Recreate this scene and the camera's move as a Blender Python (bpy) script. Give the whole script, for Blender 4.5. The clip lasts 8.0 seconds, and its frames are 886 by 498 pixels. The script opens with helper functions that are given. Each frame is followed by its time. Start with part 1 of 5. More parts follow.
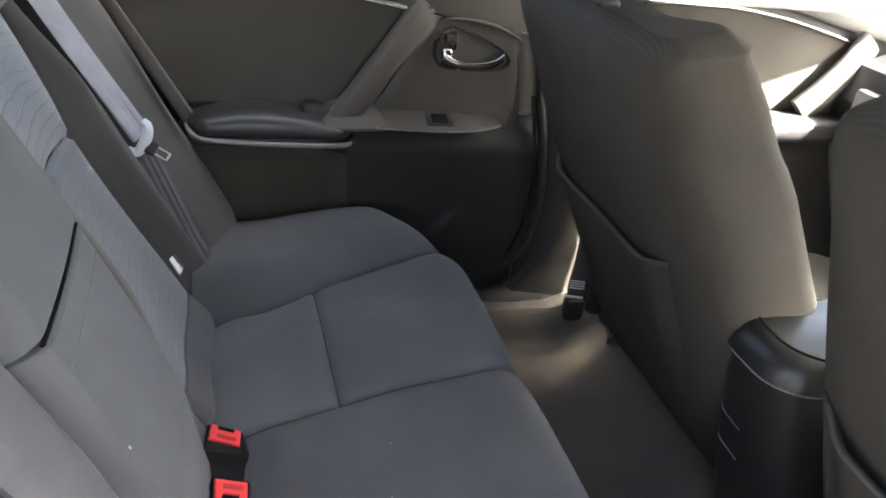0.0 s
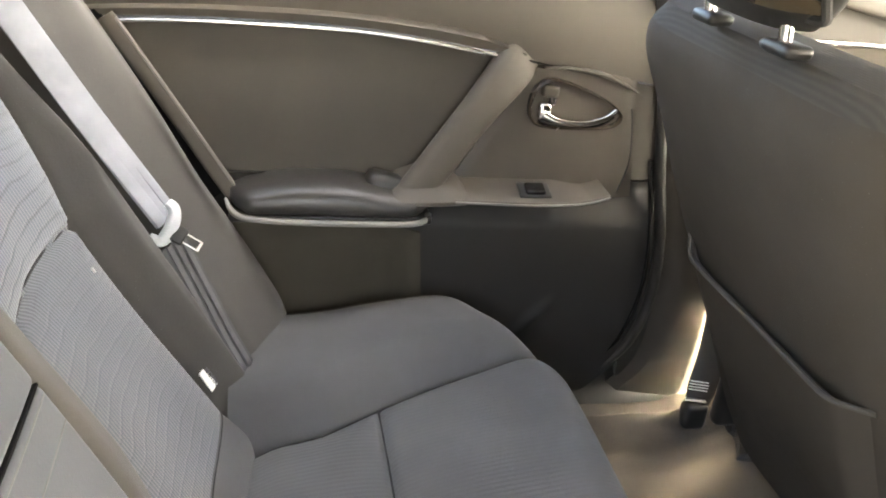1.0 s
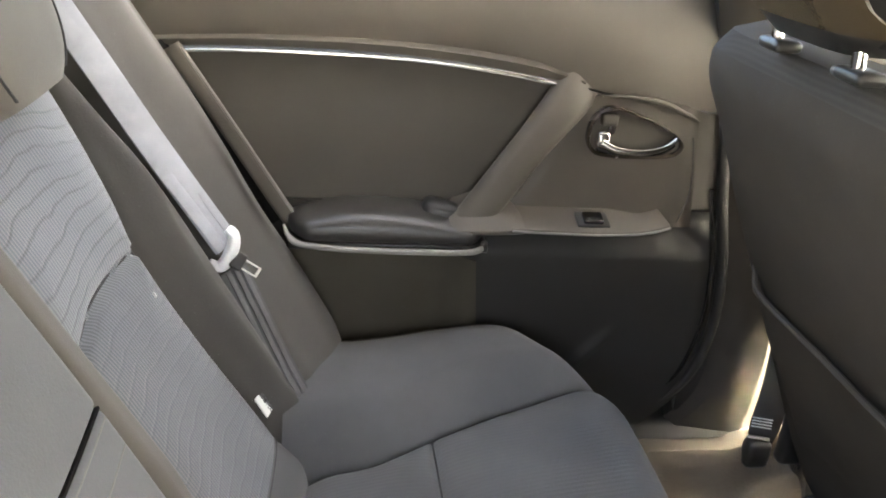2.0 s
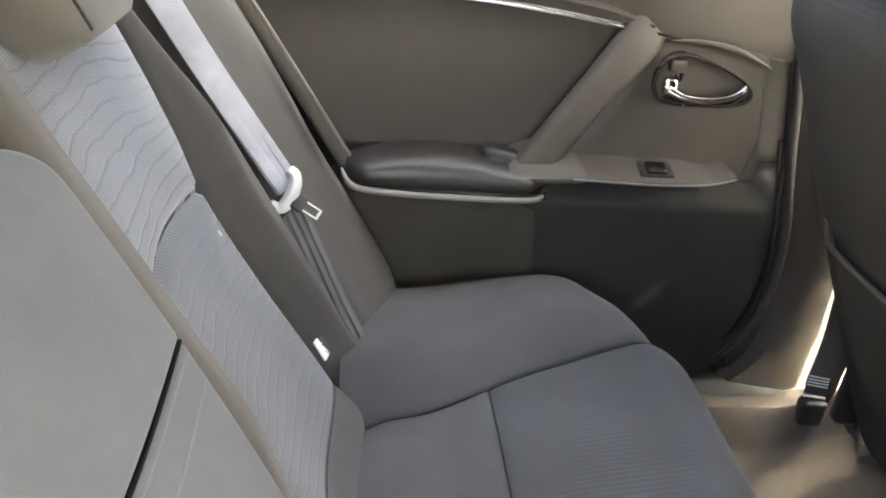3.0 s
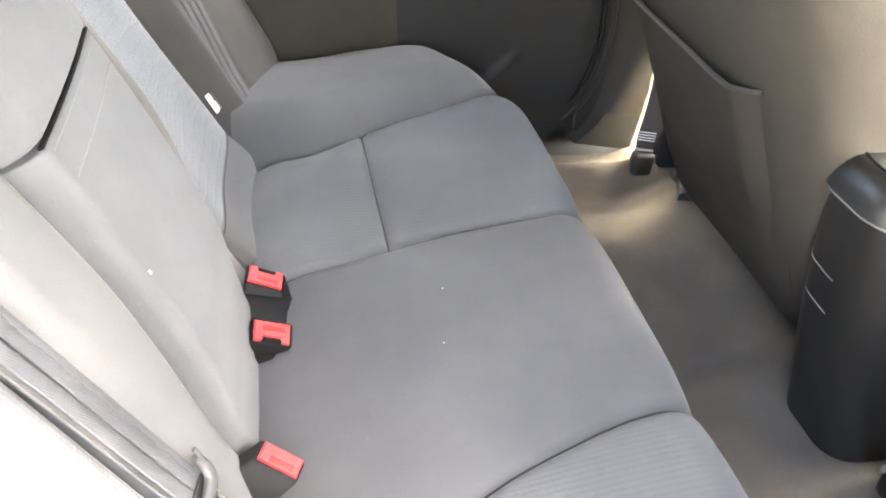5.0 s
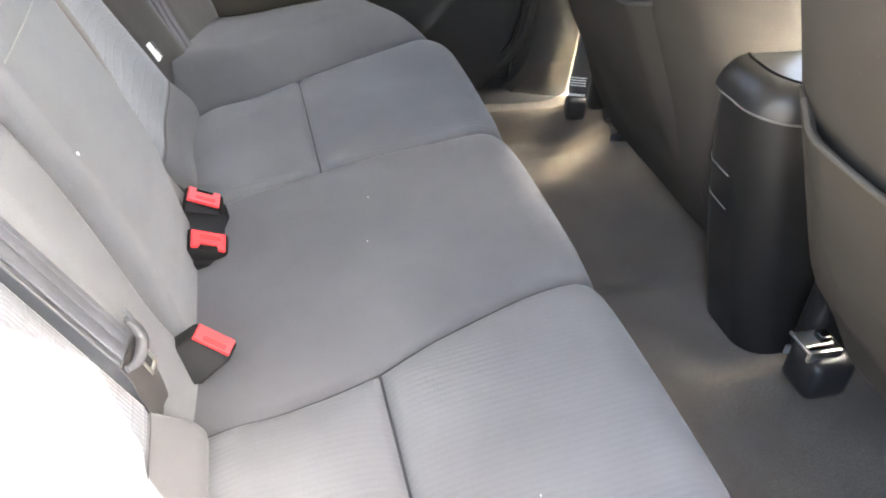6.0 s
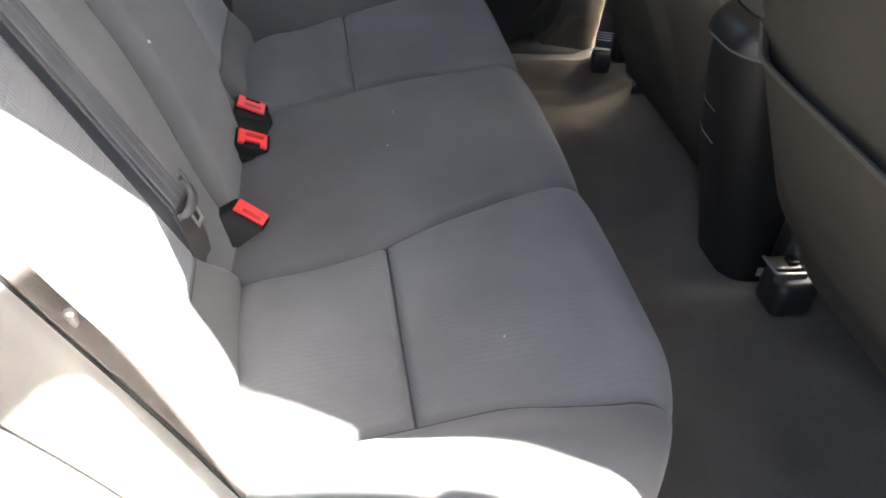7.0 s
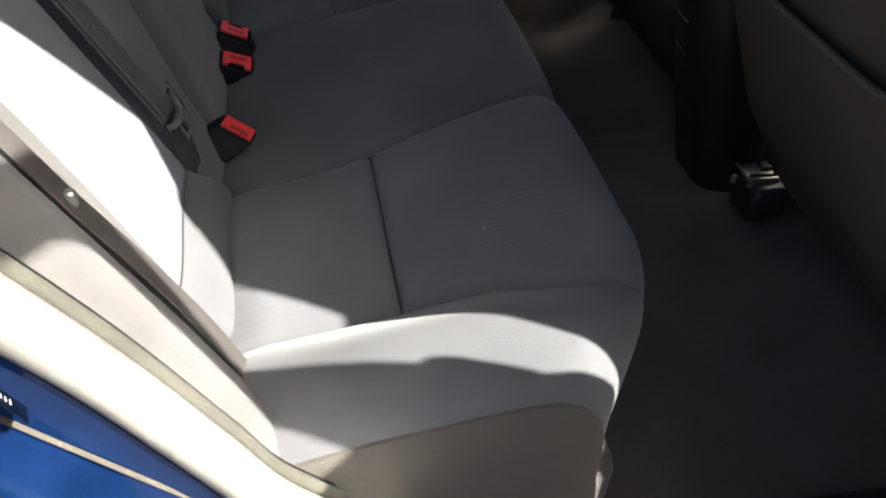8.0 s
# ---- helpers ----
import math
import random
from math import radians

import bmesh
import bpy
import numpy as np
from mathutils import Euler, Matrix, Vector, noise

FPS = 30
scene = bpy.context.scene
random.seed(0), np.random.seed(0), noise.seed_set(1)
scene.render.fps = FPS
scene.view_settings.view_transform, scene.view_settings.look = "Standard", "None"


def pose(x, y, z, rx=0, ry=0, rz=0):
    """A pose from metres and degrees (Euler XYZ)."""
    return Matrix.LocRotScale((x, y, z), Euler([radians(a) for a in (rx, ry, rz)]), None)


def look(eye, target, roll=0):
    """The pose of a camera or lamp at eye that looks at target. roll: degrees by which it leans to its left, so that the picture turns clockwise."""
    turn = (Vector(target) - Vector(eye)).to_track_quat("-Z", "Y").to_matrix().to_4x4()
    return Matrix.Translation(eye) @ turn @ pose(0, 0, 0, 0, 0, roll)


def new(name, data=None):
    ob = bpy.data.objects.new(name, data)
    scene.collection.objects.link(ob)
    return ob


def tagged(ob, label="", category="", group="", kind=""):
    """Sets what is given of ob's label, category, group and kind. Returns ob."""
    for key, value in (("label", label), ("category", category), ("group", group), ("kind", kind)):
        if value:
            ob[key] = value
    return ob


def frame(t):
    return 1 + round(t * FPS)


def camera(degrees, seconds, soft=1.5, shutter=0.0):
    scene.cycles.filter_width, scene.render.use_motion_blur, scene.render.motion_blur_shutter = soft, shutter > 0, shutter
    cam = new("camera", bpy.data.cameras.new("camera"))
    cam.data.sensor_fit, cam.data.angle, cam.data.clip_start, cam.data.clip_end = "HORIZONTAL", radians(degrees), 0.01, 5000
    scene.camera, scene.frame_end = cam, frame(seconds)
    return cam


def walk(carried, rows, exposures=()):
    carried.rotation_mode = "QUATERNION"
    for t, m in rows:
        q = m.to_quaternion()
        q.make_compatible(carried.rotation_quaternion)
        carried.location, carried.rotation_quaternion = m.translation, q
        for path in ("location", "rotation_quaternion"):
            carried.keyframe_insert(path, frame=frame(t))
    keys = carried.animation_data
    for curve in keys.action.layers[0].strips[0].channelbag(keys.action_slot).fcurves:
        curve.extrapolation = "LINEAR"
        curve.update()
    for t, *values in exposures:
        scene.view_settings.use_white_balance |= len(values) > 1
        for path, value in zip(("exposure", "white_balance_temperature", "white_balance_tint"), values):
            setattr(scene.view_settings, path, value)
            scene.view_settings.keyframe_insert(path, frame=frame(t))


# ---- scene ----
cam = camera(56.3, 8.0, soft=1.9)
PATH = [
    (0, (0.085, -0.72, 1.022), (0.652, 0.961, 0.099), 8.2),
    (0.5, (0.125, -0.508, 0.975), (0.625, 1.177, 0.021), 8.3),
    (1, (0.125, -0.418, 0.973), (0.538, 1.334, 0.102), 6.2),
    (1.2, (0.129, -0.407, 0.981), (0.486, 1.383, 0.164), 5.1),
    (2.3, (0.11, -0.41, 0.967), (0.387, 1.39, 0.142), 5.4),
    (2.5, (0.1, -0.408, 0.966), (0.367, 1.382, 0.114), 5.7),
    (3, (0.08, -0.393, 0.946), (0.307, 1.367, 0.024), 5.6),
    (3.5, (0.076, -0.394, 0.926), (0.273, 1.327, -0.073), 4.7),
    (4, (0.091, -0.45, 0.921), (0.34, 1.227, -0.139), 5.1),
    (4.5, (0.1, -0.557, 0.904), (0.438, 1.05, -0.238), 5.7),
    (5, (0.112, -0.663, 0.916), (0.54, 0.896, -0.261), 6.8),
    (5.2, (0.135, -0.706, 0.891), (0.604, 0.853, -0.269), 6.7),
    (6.3, (0.16, -0.845, 0.868), (0.614, 0.717, -0.296), 4.3),
    (6.5, (0.162, -0.877, 0.867), (0.594, 0.69, -0.298), 4.5),
    (7, (0.176, -0.998, 0.883), (0.523, 0.555, -0.329), 6.0),
    (7.5, (0.167, -1.061, 0.863), (0.484, 0.45, -0.408), 5.7),
    (8, (0.178, -1.07, 0.861), (0.536, 0.414, -0.431), 4.8),
]
walk(cam, [(t, look(eye, target, roll)) for t, eye, target, roll in PATH], [(0.0, 5.0, 6300, 10), (0.5, 5.38, 6800, 10), (1.0, 6.12, 7400, 10), (2.5, 5.70, 7000, 10), (3.0, 5.92, 6900, 10), (3.5, 6.34, 6900, 10), (4.0, 6.80, 7000, 10), (4.5, 7.0, 7000, 10), (5.0, 6.85, 7000, 10), (6.5, 5.9, 6700, 10), (7.0, 4.92, 6600, 10), (7.5, 3.65, 6500, 10), (8.0, 2.98, 6400, 10)])

# ---------------------------------------------------------------- daylight
SUN_TO = Vector((0.75, -0.45, 0.85)).normalized()
SUN_EL = math.asin(SUN_TO.z)
world = bpy.data.worlds.new("sky")
scene.world = world
world.use_nodes = True
wn = world.node_tree.nodes
wn.clear()
w_out = wn.new("ShaderNodeOutputWorld")
w_bg = wn.new("ShaderNodeBackground")
w_sky = wn.new("ShaderNodeTexSky")
w_sky.sky_type = "NISHITA"
w_sky.sun_disc = False
w_sky.dust_density = 5.0
w_sky.air_density = 0.8
w_sky.sun_elevation = SUN_EL
w_sky.sun_rotation = math.atan2(SUN_TO.x, SUN_TO.y)
w_bg.inputs["Strength"].default_value = 0.05
world.node_tree.links.new(w_sky.outputs["Color"], w_bg.inputs["Color"])
world.node_tree.links.new(w_bg.outputs["Background"], w_out.inputs["Surface"])
sun_data = bpy.data.lights.new("sun", "SUN")
sun_data.energy = 5.0
sun_data.angle = radians(0.6)
sun_data.color = (1.0, 0.95, 0.86)
sun_ob = new("sun", sun_data)
sun_ob.matrix_world = look(SUN_TO * 20, (0, 0, 0))

# ---------------------------------------------------------------- materials


def node_mat(name, rough=0.8, metal=0.0, spec=0.5):
    m = bpy.data.materials.new(name)
    m.use_nodes = True
    nt = m.node_tree
    b = nt.nodes["Principled BSDF"]
    b.inputs["Roughness"].default_value = rough
    b.inputs["Metallic"].default_value = metal
    b.inputs["Specular IOR Level"].default_value = spec
    return m, nt, b


def mixed(nt, fac, c1, c2):
    n = nt.nodes.new("ShaderNodeMix")
    n.data_type = "RGBA"
    for s, v in ((n.inputs["Factor"], fac), (n.inputs["A"], c1), (n.inputs["B"], c2)):
        if isinstance(v, bpy.types.NodeSocket):
            nt.links.new(v, s)
        else:
            s.default_value = v if not isinstance(v, tuple) else (*v, 1)
    return n.outputs["Result"]


def noise_tex(nt, scale, detail=3.0, coord=None, rough=0.55):
    n = nt.nodes.new("ShaderNodeTexNoise")
    n.inputs["Scale"].default_value = scale
    n.inputs["Detail"].default_value = detail
    n.inputs["Roughness"].default_value = rough
    nt.links.new(coord or obj_coord(nt), n.inputs["Vector"])
    return n.outputs["Fac"]


def obj_coord(nt):
    n = nt.nodes.new("ShaderNodeTexCoord")
    return n.outputs["Object"]


def ramp(nt, fac, lo, hi):
    n = nt.nodes.new("ShaderNodeMapRange")
    n.inputs["From Min"].default_value = lo
    n.inputs["From Max"].default_value = hi
    nt.links.new(fac, n.inputs["Value"])
    return n.outputs["Result"]


def math_node(nt, op, a, b=0.0):
    n = nt.nodes.new("ShaderNodeMath")
    n.operation = op
    for i, v in enumerate((a, b)):
        if isinstance(v, bpy.types.NodeSocket):
            nt.links.new(v, n.inputs[i])
        else:
            n.inputs[i].default_value = v
    return n.outputs[0]


def bump(nt, b, height, strength, distance):
    n = nt.nodes.new("ShaderNodeBump")
    n.inputs["Strength"].default_value = strength
    n.inputs["Distance"].default_value = distance
    nt.links.new(height, n.inputs["Height"])
    nt.links.new(n.outputs["Normal"], b.inputs["Normal"])


def wave(nt, axis, scale, coord=None, distort=0.0):
    n = nt.nodes.new("ShaderNodeTexWave")
    n.wave_type = "BANDS"
    n.bands_direction = axis
    n.inputs["Scale"].default_value = scale
    n.inputs["Distortion"].default_value = distort
    n.inputs["Detail"].default_value = 1.0
    nt.links.new(coord or obj_coord(nt), n.inputs["Vector"])
    return n.outputs["Fac"]


def cloth(name, c1, c2, rib_axis="Y", rib=60.0, rib_mix=0.0, sheen=0.12, rib_relief=None):
    """Woven upholstery: fine ribs, fibre grain, broad worn and dusty areas."""
    m, nt, b = node_mat(name, 0.92, 0, 0.2)
    ribs = wave(nt, rib_axis, rib)
    grain = noise_tex(nt, 900, 2)
    worn = ramp(nt, noise_tex(nt, 6, 4), 0.35, 0.7)
    base = mixed(nt, worn, c1, c2)
    dark = mixed(nt, math_node(nt, "MULTIPLY", ribs, rib_mix), base, tuple(v * 0.45 for v in c1))
    lint = ramp(nt, noise_tex(nt, 420, 1), 0.74, 0.80)
    col = mixed(nt, math_node(nt, "MULTIPLY", lint, 0.14), dark, (0.30, 0.30, 0.30))
    nt.links.new(col, b.inputs["Base Color"])
    weave = noise_tex(nt, 380, 2)
    h = math_node(nt, "ADD", math_node(nt, "MULTIPLY", ribs, 0.9 * min(1.0, rib_mix * 2.5) if rib_relief is None else rib_relief), math_node(nt, "ADD", math_node(nt, "MULTIPLY", grain, 0.4), math_node(nt, "MULTIPLY", weave, 0.8)))
    bump(nt, b, h, 0.30, 0.0011)
    b.inputs["Sheen Weight"].default_value = sheen
    b.inputs["Sheen Roughness"].default_value = 0.5
    return m


def wavy_cloth(name, c1, c2, line, strength=0.65):
    """Patterned insert: upright fine ribs crossed by uneven dark wavy lines."""
    m, nt, b = node_mat(name, 0.9, 0, 0.2)
    ribs = wave(nt, "Y", 58.0)
    co = obj_coord(nt)
    warp = nt.nodes.new("ShaderNodeTexNoise")
    warp.inputs["Scale"].default_value = 7.0
    warp.inputs["Detail"].default_value = 1.0
    nt.links.new(co, warp.inputs["Vector"])
    sep = nt.nodes.new("ShaderNodeSeparateXYZ")
    nt.links.new(co, sep.inputs["Vector"])
    v = math_node(nt, "ADD", math_node(nt, "MULTIPLY", sep.outputs["Z"], 62.0), math_node(nt, "MULTIPLY", warp.outputs["Fac"], 2.2))
    v = math_node(nt, "ADD", v, math_node(nt, "MULTIPLY", sep.outputs["Y"], 4.0))
    v = math_node(nt, "ADD", v, math_node(nt, "MULTIPLY", noise_tex(nt, 22, 1), 0.6))
    saw = math_node(nt, "PINGPONG", v, 0.5)
    stripe = math_node(nt, "MULTIPLY", math_node(nt, "MULTIPLY", ramp(nt, saw, 0.15, 0.02), ramp(nt, noise_tex(nt, 13, 1), 0.20, 0.50)), strength / 0.65)
    worn = ramp(nt, noise_tex(nt, 9, 3), 0.35, 0.7)
    base = mixed(nt, worn, c1, c2)
    base = mixed(nt, math_node(nt, "MULTIPLY", ribs, 0.34), base, tuple(x * 0.5 for x in c1))
    col = mixed(nt, math_node(nt, "MULTIPLY", stripe, 0.65), base, line)
    nt.links.new(col, b.inputs["Base Color"])
    h = math_node(nt, "SUBTRACT", math_node(nt, "MULTIPLY", ribs, 0.45), stripe)
    bump(nt, b, h, 0.5, 0.0015)
    b.inputs["Sheen Weight"].default_value = 0.3
    return m


def plastic(name, c, rough=0.5, grain=700.0, spec=0.4, dust=0.25):
    """Moulded interior plastic with a leather grain and some dust."""
    m, nt, b = node_mat(name, rough, 0, spec)
    smear = ramp(nt, noise_tex(nt, 8, 5), 0.4, 0.75)
    col = mixed(nt, math_node(nt, "MULTIPLY", smear, dust), c, tuple(min(1, v * 1.7 + 0.01) for v in c))
    nt.links.new(col, b.inputs["Base Color"])
    r = math_node(nt, "ADD", math_node(nt, "MULTIPLY", smear, 0.15), rough - 0.05)
    nt.links.new(r, b.inputs["Roughness"])
    vor = nt.nodes.new("ShaderNodeTexVoronoi")
    vor.inputs["Scale"].default_value = grain
    nt.links.new(obj_coord(nt), vor.inputs["Vector"])
    bump(nt, b, vor.outputs["Distance"], 0.12, 0.0008)
    return m


def carpet_mat(name, c1, c2):
    m, nt, b = node_mat(name, 1.0, 0, 0.1)
    tuft = noise_tex(nt, 620, 3, rough=0.7)
    dirt = ramp(nt, noise_tex(nt, 11, 5), 0.35, 0.7)
    base = mixed(nt, dirt, c1, c2)
    col = mixed(nt, ramp(nt, tuft, 0.3, 0.75), tuple(v * 0.45 for v in c1), base)
    nt.links.new(col, b.inputs["Base Color"])
    bump(nt, b, tuft, 0.9, 0.0022)
    b.inputs["Sheen Weight"].default_value = 0.2
    return m


def metal_mat(name, c, rough):
    m, nt, b = node_mat(name, rough, 1.0)
    sc = ramp(nt, noise_tex(nt, 60, 4), 0.4, 0.7)
    nt.links.new(mixed(nt, math_node(nt, "MULTIPLY", sc, 0.3), c, tuple(v * 0.55 for v in c)), b.inputs["Base Color"])
    nt.links.new(math_node(nt, "ADD", math_node(nt, "MULTIPLY", sc, 0.12), rough), b.inputs["Roughness"])
    return m


def webbing_mat(name, c):
    m, nt, b = node_mat(name, 0.65, 0, 0.4)
    weave = wave(nt, "DIAGONAL", 260.0)
    worn = ramp(nt, noise_tex(nt, 25, 4), 0.35, 0.7)
    base = mixed(nt, worn, c, tuple(v * 1.35 for v in c))
    nt.links.new(mixed(nt, math_node(nt, "MULTIPLY", weave, 0.3), base, tuple(v * 0.5 for v in c)), b.inputs["Base Color"])
    bump(nt, b, weave, 0.3, 0.0006)
    return m


def paint_mat(name, c):
    m, nt, b = node_mat(name, 0.35, 0.85, 0.3)
    flake = noise_tex(nt, 1500, 1)
    nt.links.new(mixed(nt, ramp(nt, flake, 0.4, 0.7), c, tuple(v * 1.6 for v in c)), b.inputs["Base Color"])
    b.inputs["Coat Weight"].default_value = 0.4
    b.inputs["Coat Roughness"].default_value = 0.06
    dirt = ramp(nt, noise_tex(nt, 14, 5), 0.45, 0.75)
    nt.links.new(math_node(nt, "ADD", math_node(nt, "MULTIPLY", dirt, 0.25), 0.28), b.inputs["Roughness"])
    return m


def glass_mat(name, tint):
    m, nt, b = node_mat(name, 0.02)
    b.inputs["Transmission Weight"].default_value = 1.0
    b.inputs["IOR"].default_value = 1.05
    b.inputs["Base Color"].default_value = (*tint, 1)
    return m


CLOTH = cloth("seat_cloth_charcoal", (0.0575, 0.0585, 0.0615), (0.0755, 0.0770, 0.0800))
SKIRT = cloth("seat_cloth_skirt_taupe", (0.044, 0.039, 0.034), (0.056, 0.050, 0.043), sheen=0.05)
CLOTH_INSERT = cloth("seat_cloth_insert", (0.077, 0.078, 0.082), (0.099, 0.101, 0.105), "Y", 44.0, 0.06, rib_relief=0.48)
CLOTH_WAVY = wavy_cloth("seat_cloth_wavy", (0.112, 0.122, 0.141), (0.131, 0.141, 0.158), (0.062, 0.067, 0.077))
CLOTH_WAVY_LOW = wavy_cloth("seat_cloth_wavy_lower", (0.088, 0.096, 0.110), (0.103, 0.111, 0.125), (0.075, 0.081, 0.094), 0.36)
CLOTH_BACK = cloth("backrest_cloth_grey", (0.081, 0.084, 0.088), (0.101, 0.104, 0.108))
SEAM = cloth("dark_seam_thread", (0.022, 0.022, 0.024), (0.028, 0.028, 0.030))
CLOTH_REAR = cloth("front_seat_back_cloth", (0.042, 0.037, 0.030), (0.053, 0.046, 0.038), sheen=0.0)
CLOTH_DOOR = cloth("door_field_cloth", (0.040, 0.036, 0.027), (0.051, 0.046, 0.035), sheen=0.0)
CLOTH_TOP = cloth("front_seat_top_ribbed", (0.050, 0.046, 0.041), (0.062, 0.057, 0.050), "X", 84.0, 0.30, 0.0)
CLOTH_EDGE = cloth("backrest_cloth_taupe_edge", (0.074, 0.069, 0.062), (0.093, 0.087, 0.078))
HEAD_CLOTH = cloth("rear_headrest_cloth", (0.086, 0.080, 0.070), (0.108, 0.101, 0.089))
CLOTH_SIDE = cloth("seat_cloth_side", (0.045, 0.043, 0.041), (0.060, 0.057, 0.054))
VINYL = plastic("door_vinyl_taupe", (0.052, 0.047, 0.040), 0.62, 520, 0.3)
PANEL = plastic("door_panel_brown", (0.041, 0.0355, 0.029), 0.55, 600, 0.3)
VINYL_GREY = plastic("soft_trim_grey", (0.070, 0.063, 0.054), 0.6, 600, 0.3)
BLACK = plastic("black_plastic", (0.014, 0.0135, 0.013), 0.45, 650, 0.45)
DOOR_BLACK = plastic("door_black_plastic", (0.014, 0.0132, 0.012), 0.60, 650, 0.3)
LEATHERETTE = plastic("black_leatherette_lid", (0.016, 0.0155, 0.015), 0.34, 1600, 0.6, 0.15)
SATIN = plastic("satin_black_armrest", (0.027, 0.0255, 0.0245), 0.40, 900, 0.5)
TRIM = plastic("grey_trim_plastic", (0.16, 0.155, 0.145), 0.42, 900, 0.45)
PILLAR = plastic("pillar_trim_taupe", (0.036, 0.031, 0.025), 0.5, 700, 0.35)
SCREEN = plastic("glossy_brown_cover", (0.055, 0.043, 0.027), 0.14, 300, 0.5, 0.2)
BEZEL = plastic("satin_brown_bezel", (0.038, 0.031, 0.025), 0.25, 1200, 0.5, 0.1)
GLOSS = plastic("glossy_black_plastic", (0.010, 0.010, 0.010), 0.18, 1200, 0.5, 0.1)
RED = plastic("red_release_plastic", (0.62, 0.030, 0.035), 0.38, 1500, 0.5, 0.1)
RED_SHADE = plastic("red_recess_shade", (0.30, 0.012, 0.014), 0.5, 1500, 0.4, 0.1)
WHITE = plastic("pale_grey_plastic", (0.55, 0.57, 0.60), 0.4, 1500, 0.5, 0.15)
RUBBER = plastic("rubber_seal", (0.030, 0.030, 0.029), 0.7, 900, 0.3)
FLOCK = cloth("flocked_seal", (0.026, 0.0255, 0.020), (0.044, 0.042, 0.034), sheen=0.0)
TUBE = plastic("grey_rubber_tube_seal", (0.088, 0.085, 0.076), 0.45, 900, 0.45)
CARPET = carpet_mat("floor_carpet", (0.145, 0.122, 0.094), (0.187, 0.158, 0.122))
HEADLINER = cloth("headliner_felt", (0.42, 0.40, 0.36), (0.48, 0.46, 0.42), "Y", 60.0, 0.0)
CHROME = metal_mat("bright_chrome", (0.82, 0.82, 0.80), 0.08)
STEEL = metal_mat("zinc_steel", (0.62, 0.60, 0.56), 0.28)
# far belt's one webbing in two tones: lit above, shaded below
WEB_LIT = webbing_mat("lit_seat_belt_webbing", (0.225, 0.234, 0.268))
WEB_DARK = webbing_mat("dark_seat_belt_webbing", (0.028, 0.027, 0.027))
WEB_FOLD = webbing_mat("fold_seat_belt_webbing", (0.080, 0.081, 0.086))
WEB_BELT = webbing_mat("charcoal_shaded_seat_belt_webbing", (0.044, 0.045, 0.048))
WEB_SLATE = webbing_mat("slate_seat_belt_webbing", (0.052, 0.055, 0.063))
WEB_BROWN_SHADE = webbing_mat("shaded_brown_seat_belt_webbing", (0.034, 0.030, 0.028))
BLUE = paint_mat("blue_metallic_paint", (0.0030, 0.016, 0.066))
BLUE_DARK = paint_mat("dark_blue_film", (0.0014, 0.005, 0.016))
GLASS = glass_mat("window_glass", (0.90, 0.94, 0.92))
PAPER = plastic("white_label_cloth", (0.78, 0.78, 0.78), 0.8, 900, 0.2, 0.1)
INK = plastic("label_ink", (0.10, 0.10, 0.11), 0.8, 900, 0.2, 0.0)
RUNNER = carpet_mat("worn_black_felt", (0.035, 0.031, 0.026), (0.060, 0.053, 0.044))
CONSOLE = plastic("console_black_plastic", (0.015, 0.0140, 0.013), 0.42, 900, 0.5, 0.06)
BUCKLE = plastic("buckle_black_plastic", (0.0055, 0.0055, 0.0055), 0.55, 900, 0.14, 0.1)
THREAD = plastic("pale_thread", (0.155, 0.152, 0.146), 0.8, 900, 0.1, 0.0)
# satin steel of the added plate that bounces sun to the carpet
REFLECTOR = metal_mat("satin_reflector_steel", (0.78, 0.74, 0.66), 0.50)
TONGUE = plastic("dark_grey_tongue_plastic", (0.060, 0.061, 0.065), 0.30, 1200, 0.5, 0.2)
LINT = plastic("grey_lint", (0.42, 0.42, 0.42), 0.9, 900, 0.1, 0.0)
HOLE = plastic("deep_black_recess", (0.006, 0.006, 0.006), 0.9, 900, 0.1, 0.0)
PAVING = carpet_mat("grey_concrete", (0.12, 0.115, 0.105), (0.16, 0.153, 0.14))

# ---------------------------------------------------------------- builders


def smooth01(x):
    x = max(0.0, min(1.0, x))
    return x * x * (3 - 2 * x)


def gauss(x, w):
    return math.exp(-(x / w) ** 2)


def part(name, bm, mat, parent=None, label="", smooth=True):
    """Links a bmesh as one mesh object, under a thing or a part."""
    bmesh.ops.recalc_face_normals(bm, faces=bm.faces[:])
    me = bpy.data.meshes.new(name)
    bm.to_mesh(me)
    bm.free()
    me.materials.append(mat)
    if smooth:
        me.shade_smooth()
        me.set_sharp_from_angle(angle=radians(38))
    ob = new(name, me)
    if parent is not None:
        ob.parent = parent
    if label:
        ob["label"] = label
    return ob


def thing(name, label, category, group="", kind=""):
    return tagged(new(name), label, category, group, kind)


def loft(rings, cap=True, loop=False):
    """A skin over rings of points; the rings are closed."""
    bm = bmesh.new()
    vs = [[bm.verts.new(p) for p in ring] for ring in rings]
    n = len(rings[0])
    pairs = list(zip(vs, vs[1:])) + ([(vs[-1], vs[0])] if loop else [])
    for a, b in pairs:
        for i in range(n):
            j = (i + 1) % n
            bm.faces.new((a[i], a[j], b[j], b[i]))
    if cap and not loop:
        bm.faces.new(vs[0][::-1])
        bm.faces.new(vs[-1])
    return bm


